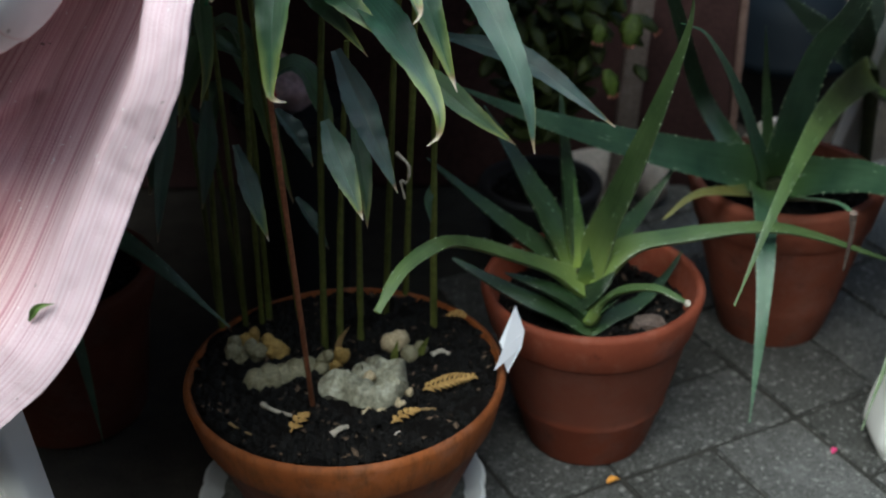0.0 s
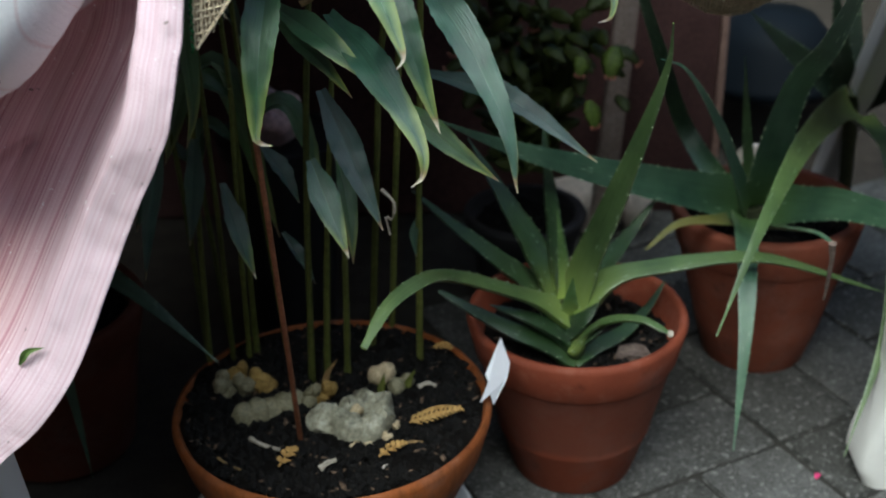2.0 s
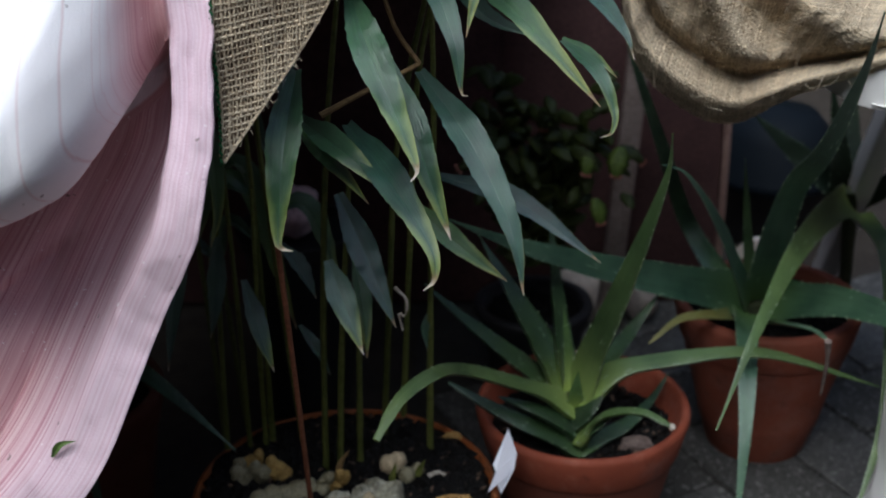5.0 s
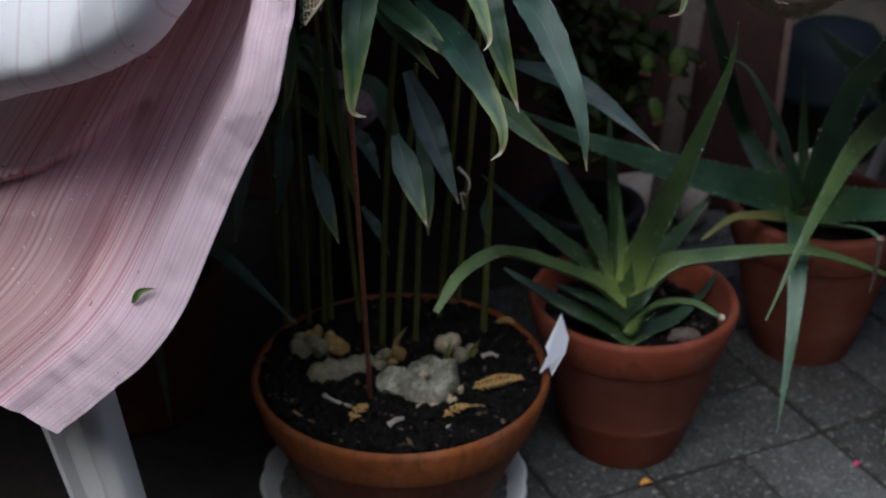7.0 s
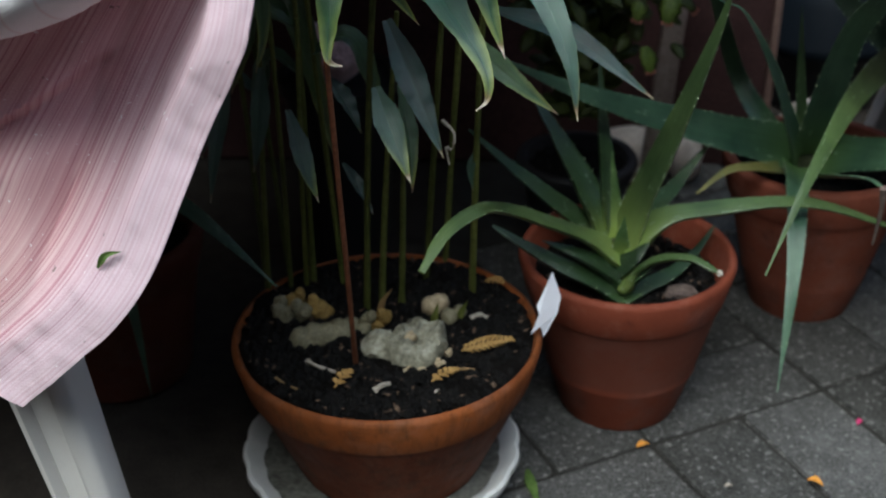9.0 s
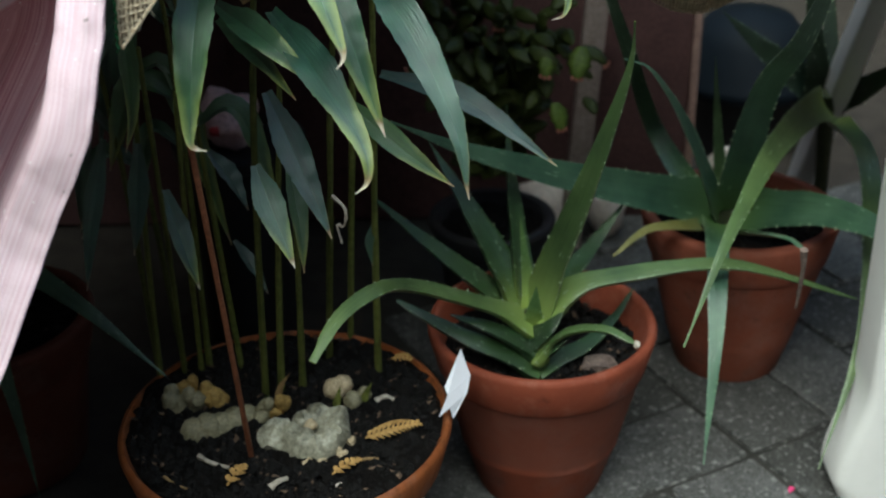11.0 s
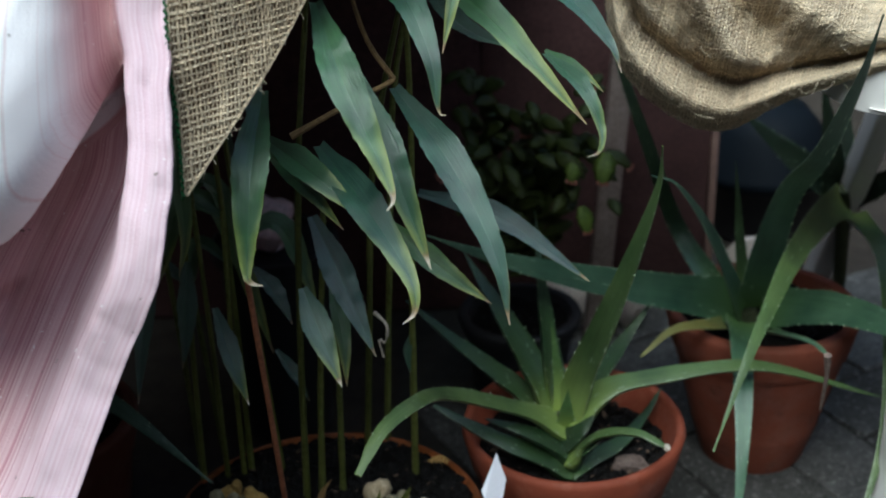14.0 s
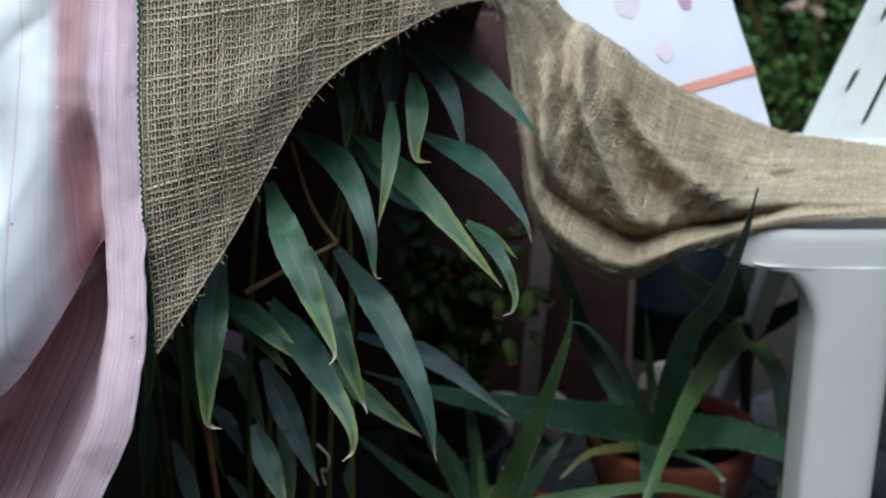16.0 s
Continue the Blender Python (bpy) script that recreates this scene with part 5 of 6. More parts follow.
def drape_point(p, away, v):
    """Folds of the cloth at a point of its plain surface, away metres from the hem."""
    h = p.z - along(SWAG, p.x)
    inner = smooth(0.026, 0.050, away)
    swell = smooth(0.020, 0.095, away)
    d = swell * max(0.012 * smooth(-0.006, 0.036, h), 0.100 * smooth(-0.006, 0.036, h) - 0.70 * max(0.0, h - 0.055))
    d -= inner * (0.108 - 0.050 * smooth(0.11, 0.20, away)) * smooth(0.004, -0.014, h) * smooth(-0.20, -0.045, h)
    drop = swell * 0.038 * smooth(-0.002, 0.012, h) * smooth(0.07, 0.015, h)
    d += 0.016 * smooth(0.036, 0.027, away) * smooth(0.46, 0.56, p.z) * smooth(0.18, 0.05, h)
    d += 0.010 * smooth(0.06, 0.14, h) * math.sin(away * 95 - p.z * 28)
    d += 0.020 * swell * smooth(0.02, 0.12, h) * noise.noise(Vector((p.x * 15 + p.z * 7, p.z * 9 - p.x * 5, 4.4)))
    d += inner * 0.006 * smooth(-0.02, -0.05, h) * math.sin(away * 75 + p.z * 16)
    d += inner * 0.007 * smooth(0.0, 0.05, h) * math.sin(away * 42 + p.z * 10 + 1.2)
    d += 0.008 * smooth(-0.10, -0.14, h) * math.sin(h * 58 + away * 9) * smooth(0.05, 0.12, away)
    d -= 0.016 * math.exp(-((away - 0.085 - 0.55 * max(0.0, 0.50 - p.z)) / 0.010) ** 2) * smooth(-0.01, -0.04, h) * smooth(-0.16, -0.09, h)
    d -= 0.038 * math.exp(-((away - 0.043) / 0.011) ** 2) * smooth(0.11, 0.04, h) * smooth(-0.02, 0.01, h)
    d += swell * (0.009 * math.exp(-((h - 0.040) / 0.017) ** 2) - 0.030 * math.exp(-((h - 0.105 + 0.3 * (away - 0.12)) / 0.034) ** 2) * smooth(0.075, 0.13, away) + 0.014 * math.exp(-((h - 0.19) / 0.03) ** 2))
    c, e = 0.82 * p.x - 0.57 * p.z, 0.57 * p.x + 0.82 * p.z
    crease = 1 - 2.6 * abs(noise.noise(Vector((c * 22, e * 5, 3.3))))
    d += (0.0050 * smooth(-0.03, 0.03, h) * smooth(0.03, 0.07, away) + 0.0012) * max(-0.6, crease)
    d += 0.0011 * noise.noise(Vector((c * 40, e * 95, 6.1)))
    d += 0.004 * noise.noise(Vector((p.x * 11, p.z * 11, 2.0))) + 0.0020 * noise.noise(Vector((p.x * 36, p.z * 30, 5.0)))
    d += 0.0010 * noise.noise(Vector((p.x * 120, p.z * 80, 8.0)))
    d += 0.012 * smooth(0.075, 0.0, away) * smooth(-0.04, -0.10, h)
    d -= 0.012 * smooth(0.80, 1.0, v)
    d = max(d, -0.115 + 0.110 * smooth(0.52, 0.45, p.z) * smooth(-0.20, -0.28, p.x))
    roll = h + 0.074 + 0.10 * (away - 0.15)
    d += (0.040 * smooth(-0.024, -0.010, roll) * smooth(0.026, -0.004, roll)) * smooth(0.05, 0.12, away)
    ruffle = 0.0024 * noise.noise(Vector((0, p.z * 48, 1))) * smooth(0.06, 0.0, away) * smooth(0.44, 0.56, p.z)
    return p + Vector((ruffle, -d, -drop))


def drape(name, label):
    nu, nv = 230, 190
    a, b = curve_points(HEM, nv), curve_points(SIDE, nv)
    # side edge carried on out of view to keep sun off the pots
    b = [p.lerp(q, 1.8) for p, q in zip(a, b)]
    rows = []
    for i in range(nv + 1):
        row = []
        for j in range(nu + 1):
            u = (j / nu) ** 1.25
            p = a[i].lerp(b[i], u)
            row.append(drape_point(p, u * (b[i] - a[i]).length, i / nv))
        rows.append(row)
    back = [[q + Vector((0.0005, 0.0018, 0)) for q in row] for row in rows]

    def span(i, j):
        u = (j / nu) ** 1.25
        p, away = a[i].lerp(b[i], u), u * (b[i] - a[i]).length
        above = smooth(-0.032, -0.022, p.z - along(SWAG, p.x)) * smooth(0.845, 0.815, p.z)
        return (0.62 * away + 0.28 * min(away, 0.042) + above * 3.4 * max(0.0, min(0.030, away - 0.034)), -i / nv * 0.6)

    bm = bmesh.new()
    skin(bm, rows, closed=False, uvs=span)
    skin(bm, back, closed=False, uvs=span)
    ob = part(name, bm, M_CLOTH)
    return tagged(ob, label, "cloth")


drape("striped_cloth", "pink and white striped cotton cloth draped over the chair")

bm = bmesh.new()
blade(bm, [(-0.224, 0.5175, 0.404), (-0.217, 0.5165, 0.414), (-0.207, 0.5175, 0.416)], 0.0048, (0, -1, 0.3), seed=5, n=10, fold=0.5)
tagged(part("leaf_fragment", bm, M_GREENLEAF), "scrap of green leaf caught on the cloth", "leaf")

# burlap: one sheet from the hem of the striped cloth over the arch to the chair
TOP = [(-0.104, 0.656, 0.862), (-0.06, 0.68, 0.865), (0.0, 0.73, 0.865), (0.06, 0.79, 0.865), (0.12, 0.86, 0.85), (0.165, 0.92, 0.80), (0.209, 0.95, 0.733), (0.235, 0.96, 0.715), (0.261, 0.97, 0.697), (0.323, 1.0, 0.65), (0.427, 1.0, 0.602), (0.49, 1.0, 0.590), (0.60, 1.0, 0.572)]
LOW = [(-0.113, 0.598, 0.572), (-0.063, 0.652, 0.636), (-0.004, 0.710, 0.724), (0.057, 0.760, 0.756), (0.110, 0.815, 0.768), (0.145, 0.872, 0.745), (0.163, 0.893, 0.640), (0.185, 0.920, 0.535), (0.262, 0.930, 0.476), (0.335, 0.928, 0.505), (0.43, 0.886, 0.547), (0.60, 0.880, 0.546)]


def burlap_point(u, v, low, top):
    bulge = math.sin(math.pi * v)
    right = smooth(0.50, 0.66, u)
    tail = smooth(0.92, 0.78, u)
    d = 0.012 * bulge * (1 - right) + right * bulge ** 0.65 * (0.032 + 0.024 * tail)
    q = Vector((u * 13, v * 2.2, 1.0))
    warp = noise.noise(q * 0.7)
    fold = math.sin(13.0 * v - 46.0 * u + 2.0 * warp + 1.2) * smooth(0.86, 0.70, v)
    d += right * (0.18 + 0.82 * tail) * bulge * (0.025 * fold + 0.018 * noise.noise(q) + 0.014 * noise.noise(q * 2.3) + 0.0045 * (0.5 - 2 * abs(noise.noise(q * 3.1))) + 0.0008 * (0.5 - 2 * abs(noise.noise(q * 7.3))))
    d += right * tail * (0.016 * math.exp(-((v - 0.91) / 0.06) ** 2) - 0.032 * math.exp(-((v - 0.78) / 0.045) ** 2))
    d += (0.006 * noise.noise(Vector((u * 12, v * 4, 3.0))) + 0.0015 * noise.noise(Vector((u * 50, v * 16, 7.0)))) * smooth(1.0, 0.9, v)
    return top.lerp(low, v) + Vector((-0.2 * d, -d, 0.35 * d))


def burlap_surface(nu, nv):
    """A grid of points with the yarns evenly spaced along the sheet."""
    m = 600
    tp, lw = curve_points(TOP, m, False), curve_points(LOW, m, False)
    run = [0.0]
    for k in range(m):
        run.append(run[-1] + 0.5 * (tp[k + 1] - tp[k]).length + 0.5 * (lw[k + 1] - lw[k]).length)
    out, k = [], 0
    for i in range(nu + 1):
        s = run[-1] * i / nu
        while k < m - 1 and run[k + 1] < s:
            k += 1
        f = min(1.0, (s - run[k]) / (run[k + 1] - run[k]))
        low, top = lw[k].lerp(lw[k + 1], f), tp[k].lerp(tp[k + 1], f)
        u = (k + f) / m
        loose = 0.035 * smooth(0.5, 0.6, u) * smooth(1.0, 0.9, u)
        out.append([burlap_point(u, max(0.0, min(1.0, j / nv + loose * math.sin(math.pi * j / nv) * noise.noise(Vector((u * 38, j / nv * 5, 4.0))))), low, top) for j in range(nv + 1)])
    return out


def burlap():
    sack = empty("burlap_cloth", (0.45, 0.95, 0.49))
    tagged(sack, "coarse loosely woven burlap draped from cloth to chair seat", "burlap")
    nu, nv = 340, 96
    g = burlap_surface(nu, nv)

    def nor(i, j):
        return (g[i][min(j + 4, nv)] - g[i][max(j - 4, 0)]).cross(g[min(i + 3, nu)][j] - g[max(i - 3, 0)][j]).normalized()

    N = [[nor(i, j) for j in range(nv + 1)] for i in range(nu + 1)]
    verts, faces = [], []
    rng = random.Random(8)

    def yarn(path, normals, r):
        b0 = len(verts)
        for k, (p, n) in enumerate(zip(path, normals)):
            t = (path[min(k + 1, len(path) - 1)] - path[max(k - 1, 0)]).normalized()
            s = t.cross(n).normalized()
            q = r * rng.uniform(0.85, 1.15)
            for a, c in ((q, 0), (0, q * 0.75), (-q, 0), (0, -q * 0.75)):
                verts.append(p + s * a + n * c)
        for k in range(len(path) - 1):
            for q in range(4):
                a, b = b0 + 4 * k + q, b0 + 4 * k + (q + 1) % 4
                faces.append((a, b, b + 4, a + 4))

    def jog(i, j):
        return Vector((noise.noise(g[i][j] * 160), 0, noise.noise(g[i][j] * 160 + Vector((9, 9, 9))))) * 0.0012

    # up to the top of the arch the weft runs level; beyond it follows the sheet
    apex = next(i for i in range(nu) if g[i][nv].x > 0.085)
    pitch = 0.0041

    def level(i, z):
        col = g[i]
        for j in range(nv):
            if col[j].z >= z > col[j + 1].z:
                f = (col[j].z - z) / (col[j].z - col[j + 1].z)
                return col[j].lerp(col[j + 1], f), N[i][j]
        return None

    rows_n = int(0.34 / pitch)
    for i in range(nu + 1):
        w = rng.choice((0.0006, 0.0007, 0.0008, 0.0009, 0.0012)) * rng.uniform(0.9, 1.1)
        if i <= apex:
            path = [(level(i, 0.872 - k * pitch), k) for k in range(rows_n)]
            path = [(q[0] + jog(i, 10) + q[1] * (0.0007 if (i + k) % 2 else -0.0007), q[1]) for q, k in path if q]
            low = g[i][nv]
            path.append((low, N[i][nv]))
            if len(path) > 2:
                yarn([p for p, n in path], [n for p, n in path], w)
        else:
            yarn([g[i][j] + jog(i, j) + N[i][j] * (0.0006 if (i + j) % 2 else -0.0006) for j in range(nv + 1)], N[i], w * 0.85)
    for k in range(rows_n):
        w = rng.choice((0.0006, 0.0007, 0.0008, 0.0009, 0.0012)) * rng.uniform(0.9, 1.1)
        path = [(level(i, 0.872 - k * pitch + 0.0016 * noise.noise(Vector((i * 0.10, k * 3.1, 0)))), i) for i in range(apex + 1)]
        path = [(q[0] + q[1] * (-0.0007 if (i + k) % 2 else 0.0007), q[1]) for q, i in path if q]
        if len(path) > 2:
            yarn([p for p, n in path], [n for p, n in path], w)
    for j in range(nv + 1):
        w = rng.uniform(0.0005, 0.0009)
        yarn([g[i][j] + jog(i, j) + N[i][j] * (-0.0006 if (i + j) % 2 else 0.0006) for i in range(apex, nu + 1)], [N[i][j] for i in range(apex, nu + 1)], w)
    yarn([g[i][nv] for i in range(apex + 1)], [N[i][nv] for i in range(apex + 1)], 0.0013)
    me = bpy.data.meshes.new("weave")
    me.from_pydata(verts, [], faces)
    me.materials.append(M_JUTE)
    me.polygons.foreach_set("use_smooth", [True] * len(me.polygons))
    ob = new("weave", me)
    ob.parent = sack
    ob.matrix_parent_inverse = Matrix.Translation(sack.location).inverted()
    tagged(ob, "interlaced jute yarns with open gaps", kind="stuff")

    # dark sheet added behind the arch yarns so their gaps look shaded
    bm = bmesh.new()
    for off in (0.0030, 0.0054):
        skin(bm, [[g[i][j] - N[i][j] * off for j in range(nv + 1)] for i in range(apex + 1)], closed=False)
    part("backing_layer", bm, M_JUTE_BACK, sack, "added dark backing that shades the gaps in the weave")
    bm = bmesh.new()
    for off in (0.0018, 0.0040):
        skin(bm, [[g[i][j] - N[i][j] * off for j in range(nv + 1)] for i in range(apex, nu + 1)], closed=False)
    part("backing_layer", bm, M_JUTE_ROLL, sack, "second layer of burlap in the bundle")
    bm = bmesh.new()
    tube(bm, [(0.225, 0.950, 0.58), (0.265, 0.955, 0.535), (0.33, 0.955, 0.545), (0.42, 0.945, 0.560), (0.60, 0.95, 0.558)], 0.018, 0.019, 30, 14, 0.06)
    part("rolled_end", bm, M_JUTE_ROLL, sack, "burlap rolled up underneath")

    # sheet carried on back, mostly unseen, to keep sky light off the plants
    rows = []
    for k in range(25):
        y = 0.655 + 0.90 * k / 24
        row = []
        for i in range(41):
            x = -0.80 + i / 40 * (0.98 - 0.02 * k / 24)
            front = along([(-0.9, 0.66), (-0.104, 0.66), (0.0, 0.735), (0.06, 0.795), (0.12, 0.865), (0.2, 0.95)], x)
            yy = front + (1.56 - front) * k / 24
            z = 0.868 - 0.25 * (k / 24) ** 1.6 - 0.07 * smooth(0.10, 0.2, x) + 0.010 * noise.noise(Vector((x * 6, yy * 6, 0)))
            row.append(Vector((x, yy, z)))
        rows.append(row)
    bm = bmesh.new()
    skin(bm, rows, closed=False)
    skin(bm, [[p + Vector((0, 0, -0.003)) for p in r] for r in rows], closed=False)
    part("shade_flap", bm, M_JUTE_BACK, sack, "mostly unseen burlap spread back to shade the plants")

    # green stitched selvedge
    bm = bmesh.new()
    edge = curve_points([g[0][j] + Vector((-0.001, -0.005, 0)) for j in range(0, nv + 1, 8)], 64)
    for p, q in zip(edge, edge[1:]):
        tube(bm, [p + Vector((-0.0008, -0.0005, 0)), p.lerp(q, 0.5) + Vector((0.0009, -0.0014, 0)), q + Vector((-0.0008, -0.0005, 0))], 0.0009, 0.0008, 4, 5)
    part("green_stitching", bm, M_SEAM, sack, "dark green overlock stitching")

    # loose fibres on the surface and along the cut edge
    verts, faces = [], []
    for k in range(420):
        if k < 150:
            i, j = rng.randrange(0, int(nu * 0.45)), nv - (0 if k % 3 else rng.randrange(0, 6))
        else:
            i, j = rng.randrange(int(nu * 0.5), nu), rng.randrange(2, nv)
        p, n = g[i][j] + N[i][j] * 0.001, N[i][j]
        d = Vector((rng.uniform(-1, 1), rng.uniform(-0.6, 0.1), rng.uniform(-1, 0.8))).normalized()
        ln = rng.uniform(0.002, 0.007) if k < 150 else rng.uniform(0.005, 0.016)
        bend = Vector((rng.uniform(-1, 1), rng.uniform(-1, 0), rng.uniform(-1, 1))) * ln * 0.4
        r = 0.00013 if k < 150 else rng.uniform(0.00012, 0.00032)
        path = [p + d * ln * s + bend * s * s + n * (0.003 * s * (1 - s) * 4 if k >= 150 else 0.0) for s in (0, 0.33, 0.66, 1)]
        yarn_path = path
        b0 = len(verts)
        for m, q in enumerate(yarn_path):
            t = (yarn_path[min(m + 1, 3)] - yarn_path[max(m - 1, 0)]).normalized()
            a = t.cross(Vector((0.2, -0.9, 0.3))).normalized() * r
            b = t.cross(a).normalized() * r
            verts += [q + a, q + b, q - a, q - b]
        for m in range(3):
            for q in range(4):
                a, b = b0 + 4 * m + q, b0 + 4 * m + (q + 1) % 4
                faces.append((a, b, b + 4, a + 4))
    me = bpy.data.meshes.new("fray")
    me.from_pydata(verts, [], faces)
    me.materials.append(M_FRAY)
    ob = new("fray", me)
    ob.parent = sack
    ob.matrix_parent_inverse = Matrix.Translation(sack.location).inverted()
    tagged(ob, "pale frayed jute fibres", kind="stuff")
    return sack


burlap()


# ---- printed cloth on the chair ----
def print_point(s, t, lift=0.0):
    a = Vector((0.225, 1.085, 0.500)).lerp(Vector((0.478, 1.085, 0.500)), s)
    b = Vector((0.225, 1.215, 0.745)).lerp(Vector((0.405, 1.235, 0.760)), s)
    n = Vector((0, -0.87, 0.48))
    d = 0.022 * math.sin(math.pi * min(1, max(0, s))) * math.sin(math.pi * t) + 0.008 * noise.noise(Vector((s * 5, t * 5, 0)))
    return a.lerp(b, t) + n * (d + lift)


def print_patch(bm, s0, s1, t0, t1, lift, n=14):
    """A patch of the cloth; t0 and t1 give its lower and upper edge at either end."""
    rows = []
    for i in range(n + 1):
        f = i / n
        rows.append([print_point(s0 + (s1 - s0) * f, (t0[0] + (t0[1] - t0[0]) * f) * (1 - g / 8) + (t1[0] + (t1[1] - t1[0]) * f) * g / 8, lift) for g in range(9)])
    skin(bm, rows, closed=False)


def printed_cloth():
    cloth = empty("printed_cloth", (0.35, 1.085, 0.49))
    tagged(cloth, "white cotton cloth printed in pink, mauve and orange", "cloth")
    bm = bmesh.new()
    print_patch(bm, 0, 1, (0, 0), (1, 1), 0.0)
    print_patch(bm, 0, 1, (0, 0), (1, 1), -0.02)
    part("fabric", bm, M_PRINT, cloth)
    bm = bmesh.new()
    print_patch(bm, 0.0, 1.0, (0.27, 0.455), (0.305, 0.49), 0.0012)
    part("orange_band", bm, M_PRINT_O, cloth, "orange printed band")
    for k, (s, t, r) in enumerate([(0.72, 0.74, 0.040), (0.40, 0.76, 0.07), (0.30, 0.90, 0.05), (0.85, 0.22, 0.05), (0.55, 0.55, 0.04)]):
        bm = bmesh.new()
        c = bm.verts.new(print_point(s, t, 0.0014))
        ring = [bm.verts.new(print_point(s + r * (1 + 0.12 * math.sin(3 * w + k)) * math.cos(w), t + r * 1.1 * (1 + 0.12 * math.cos(2 * w + k)) * math.sin(w), 0.0014)) for w in (2 * math.pi * q / 18 for q in range(18))]
        for q in range(18):
            bm.faces.new((c, ring[q], ring[(q + 1) % 18]))
        part("printed_flower", bm, M_PRINT_P if k == 0 else M_PRINT_L, cloth, "blurred mauve flower print" if k == 0 else "pale pink print")


printed_cloth()


# ---- small things on soil and paving ----
def plant_label():
    bm = bmesh.new()
    outline = [(0.074, 0.845, 0.210), (0.082, 0.835, 0.189), (0.079, 0.825, 0.179), (0.067, 0.810, 0.163), (0.0640, 0.810, 0.174), (0.055, 0.800, 0.172), (0.0625, 0.815, 0.184), (0.0600, 0.820, 0.189)]
    front = [bm.verts.new(p) for p in outline]
    rear = [bm.verts.new(Vector(p) + Vector((0.0004, 0.0011, 0.0006))) for p in outline]
    bm.faces.new(front)
    bm.faces.new(rear[::-1])
    for k in range(len(front)):
        q = (k + 1) % len(front)
        bm.faces.new((front[k], front[q], rear[q], rear[k]))
    ob = part("plant_label", bm, M_TAG, smooth=False)
    return tagged(ob, "small white plastic plant label stuck in the soil", "label")


plant_label()


def frond(at, tip, width, mat, label, pairs=7):
    """A dry flat conifer sprig: a rib with pointed leaflets."""
    a, b = Vector(at), Vector(tip)
    t = (b - a).normalized()
    side = t.cross(Vector((0, 0, 1))).normalized()
    up = Vector((0, 0, 1))
    ln = (b - a).length
    bm = bmesh.new()
    tube(bm, [a, a.lerp(b, 0.5) + up * 0.003, b], 0.0010, 0.0006, 8, 5)
    sprig = empty("dry_sprig", at)
    part("rib", bm, mat, sprig)
    for k in range(pairs):
        f = (k + 0.6) / pairs
        for g in (-1, 1):
            root = a.lerp(b, f) + up * 0.003 * math.sin(math.pi * f)
            reach = width * (0.45 + 0.55 * math.sin(math.pi * min(1, f + 0.15)))
            bm = bmesh.new()
            blade(bm, [root, root + t * reach * 0.35 + side * g * reach * 0.5 + up * 0.0012, root + t * reach * 0.8 + side * g * reach * 0.9], ln / pairs * 0.85, (0, -0.2, 1), n=6, seed=k, fold=0.3)
            part("leaflet", bm, mat, sprig)
    return tagged(sprig, label, "dry sprig")


frond((-0.006, 0.781, 0.166), (0.038, 0.797, 0.168), 0.011, M_DRY, "yellowed conifer sprig on the dark soil", 11)
frond((-0.112, 0.722, 0.166), (-0.100, 0.742, 0.169), 0.008, M_DRY, "small orange-brown sprig on the dark soil", 4)
frond((-0.030, 0.734, 0.166), (-0.008, 0.749, 0.168), 0.007, M_DRY, "orange-brown sprig on the dark soil", 5)
frond((0.012, 0.900, 0.166), (0.030, 0.893, 0.168), 0.007, M_DRY, "orange-brown sprig at the back of the pot", 5)


def straw(name, ctrl, r, mat, label, category):
    bm = bmesh.new()
    tube(bm, ctrl, r, r * 0.6, 10, 6, 0.25)
    return tagged(part(name, bm, mat), label, category)


straw("dry_stalk", [(-0.141, 0.763, 0.164), (-0.130, 0.752, 0.166), (-0.114, 0.747, 0.164)], 0.0022, M_STALK, "pale dry stalk lying on the soil", "stalk")
straw("dry_stalk", [(-0.165, 0.738, 0.163), (-0.155, 0.728, 0.164), (-0.142, 0.721, 0.163)], 0.0013, M_TWIG, "thin brown stalk lying on the soil", "stalk")
straw("wood_chip", [(-0.078, 0.722, 0.163), (-0.072, 0.726, 0.166), (-0.066, 0.732, 0.164)], 0.0030, M_STALK, "greyish wood chip on the soil", "chip")
straw("wood_chip", [(-0.012, 0.752, 0.163), (-0.004, 0.756, 0.164), (0.006, 0.757, 0.163)], 0.0018, M_TWIG, "brown wood chip on the soil", "chip")
straw("wood_chip", [(0.000, 0.838, 0.163), (0.008, 0.842, 0.165), (0.016, 0.840, 0.163)], 0.0026, M_STALK, "pale wood chip on the soil", "chip")


def pebbles(spots, size, mat, label, seed):
    rng = random.Random(seed)
    for x, y, z in spots:
        bm = bmesh.new()
        s = size * rng.uniform(0.7, 1.3)
        blob(bm, (x, y, z + s * 0.3), (s, s * 0.8, s * 0.5), rng.randrange(99), 0.2, sub=1)
        tagged(part("pebble", bm, mat), label, "pebble", group="pebbles on the soil")


pebbles([(-0.012, 0.722, 0.160), (-0.008, 0.716, 0.160), (-0.006, 0.724, 0.160), (-0.024, 0.726, 0.160), (-0.196, 0.775, 0.160), (-0.185, 0.760, 0.160)], 0.003, M_STONE, "tiny pale pebble on the dark soil", 2)
bm = bmesh.new()
blob(bm, (0.202, 0.905, 0.152), (0.016, 0.012, 0.010), 4, 0.25)
tagged(part("bark_piece", bm, M_DEAD), "rough brown bark piece on the aloe's soil", "bark")


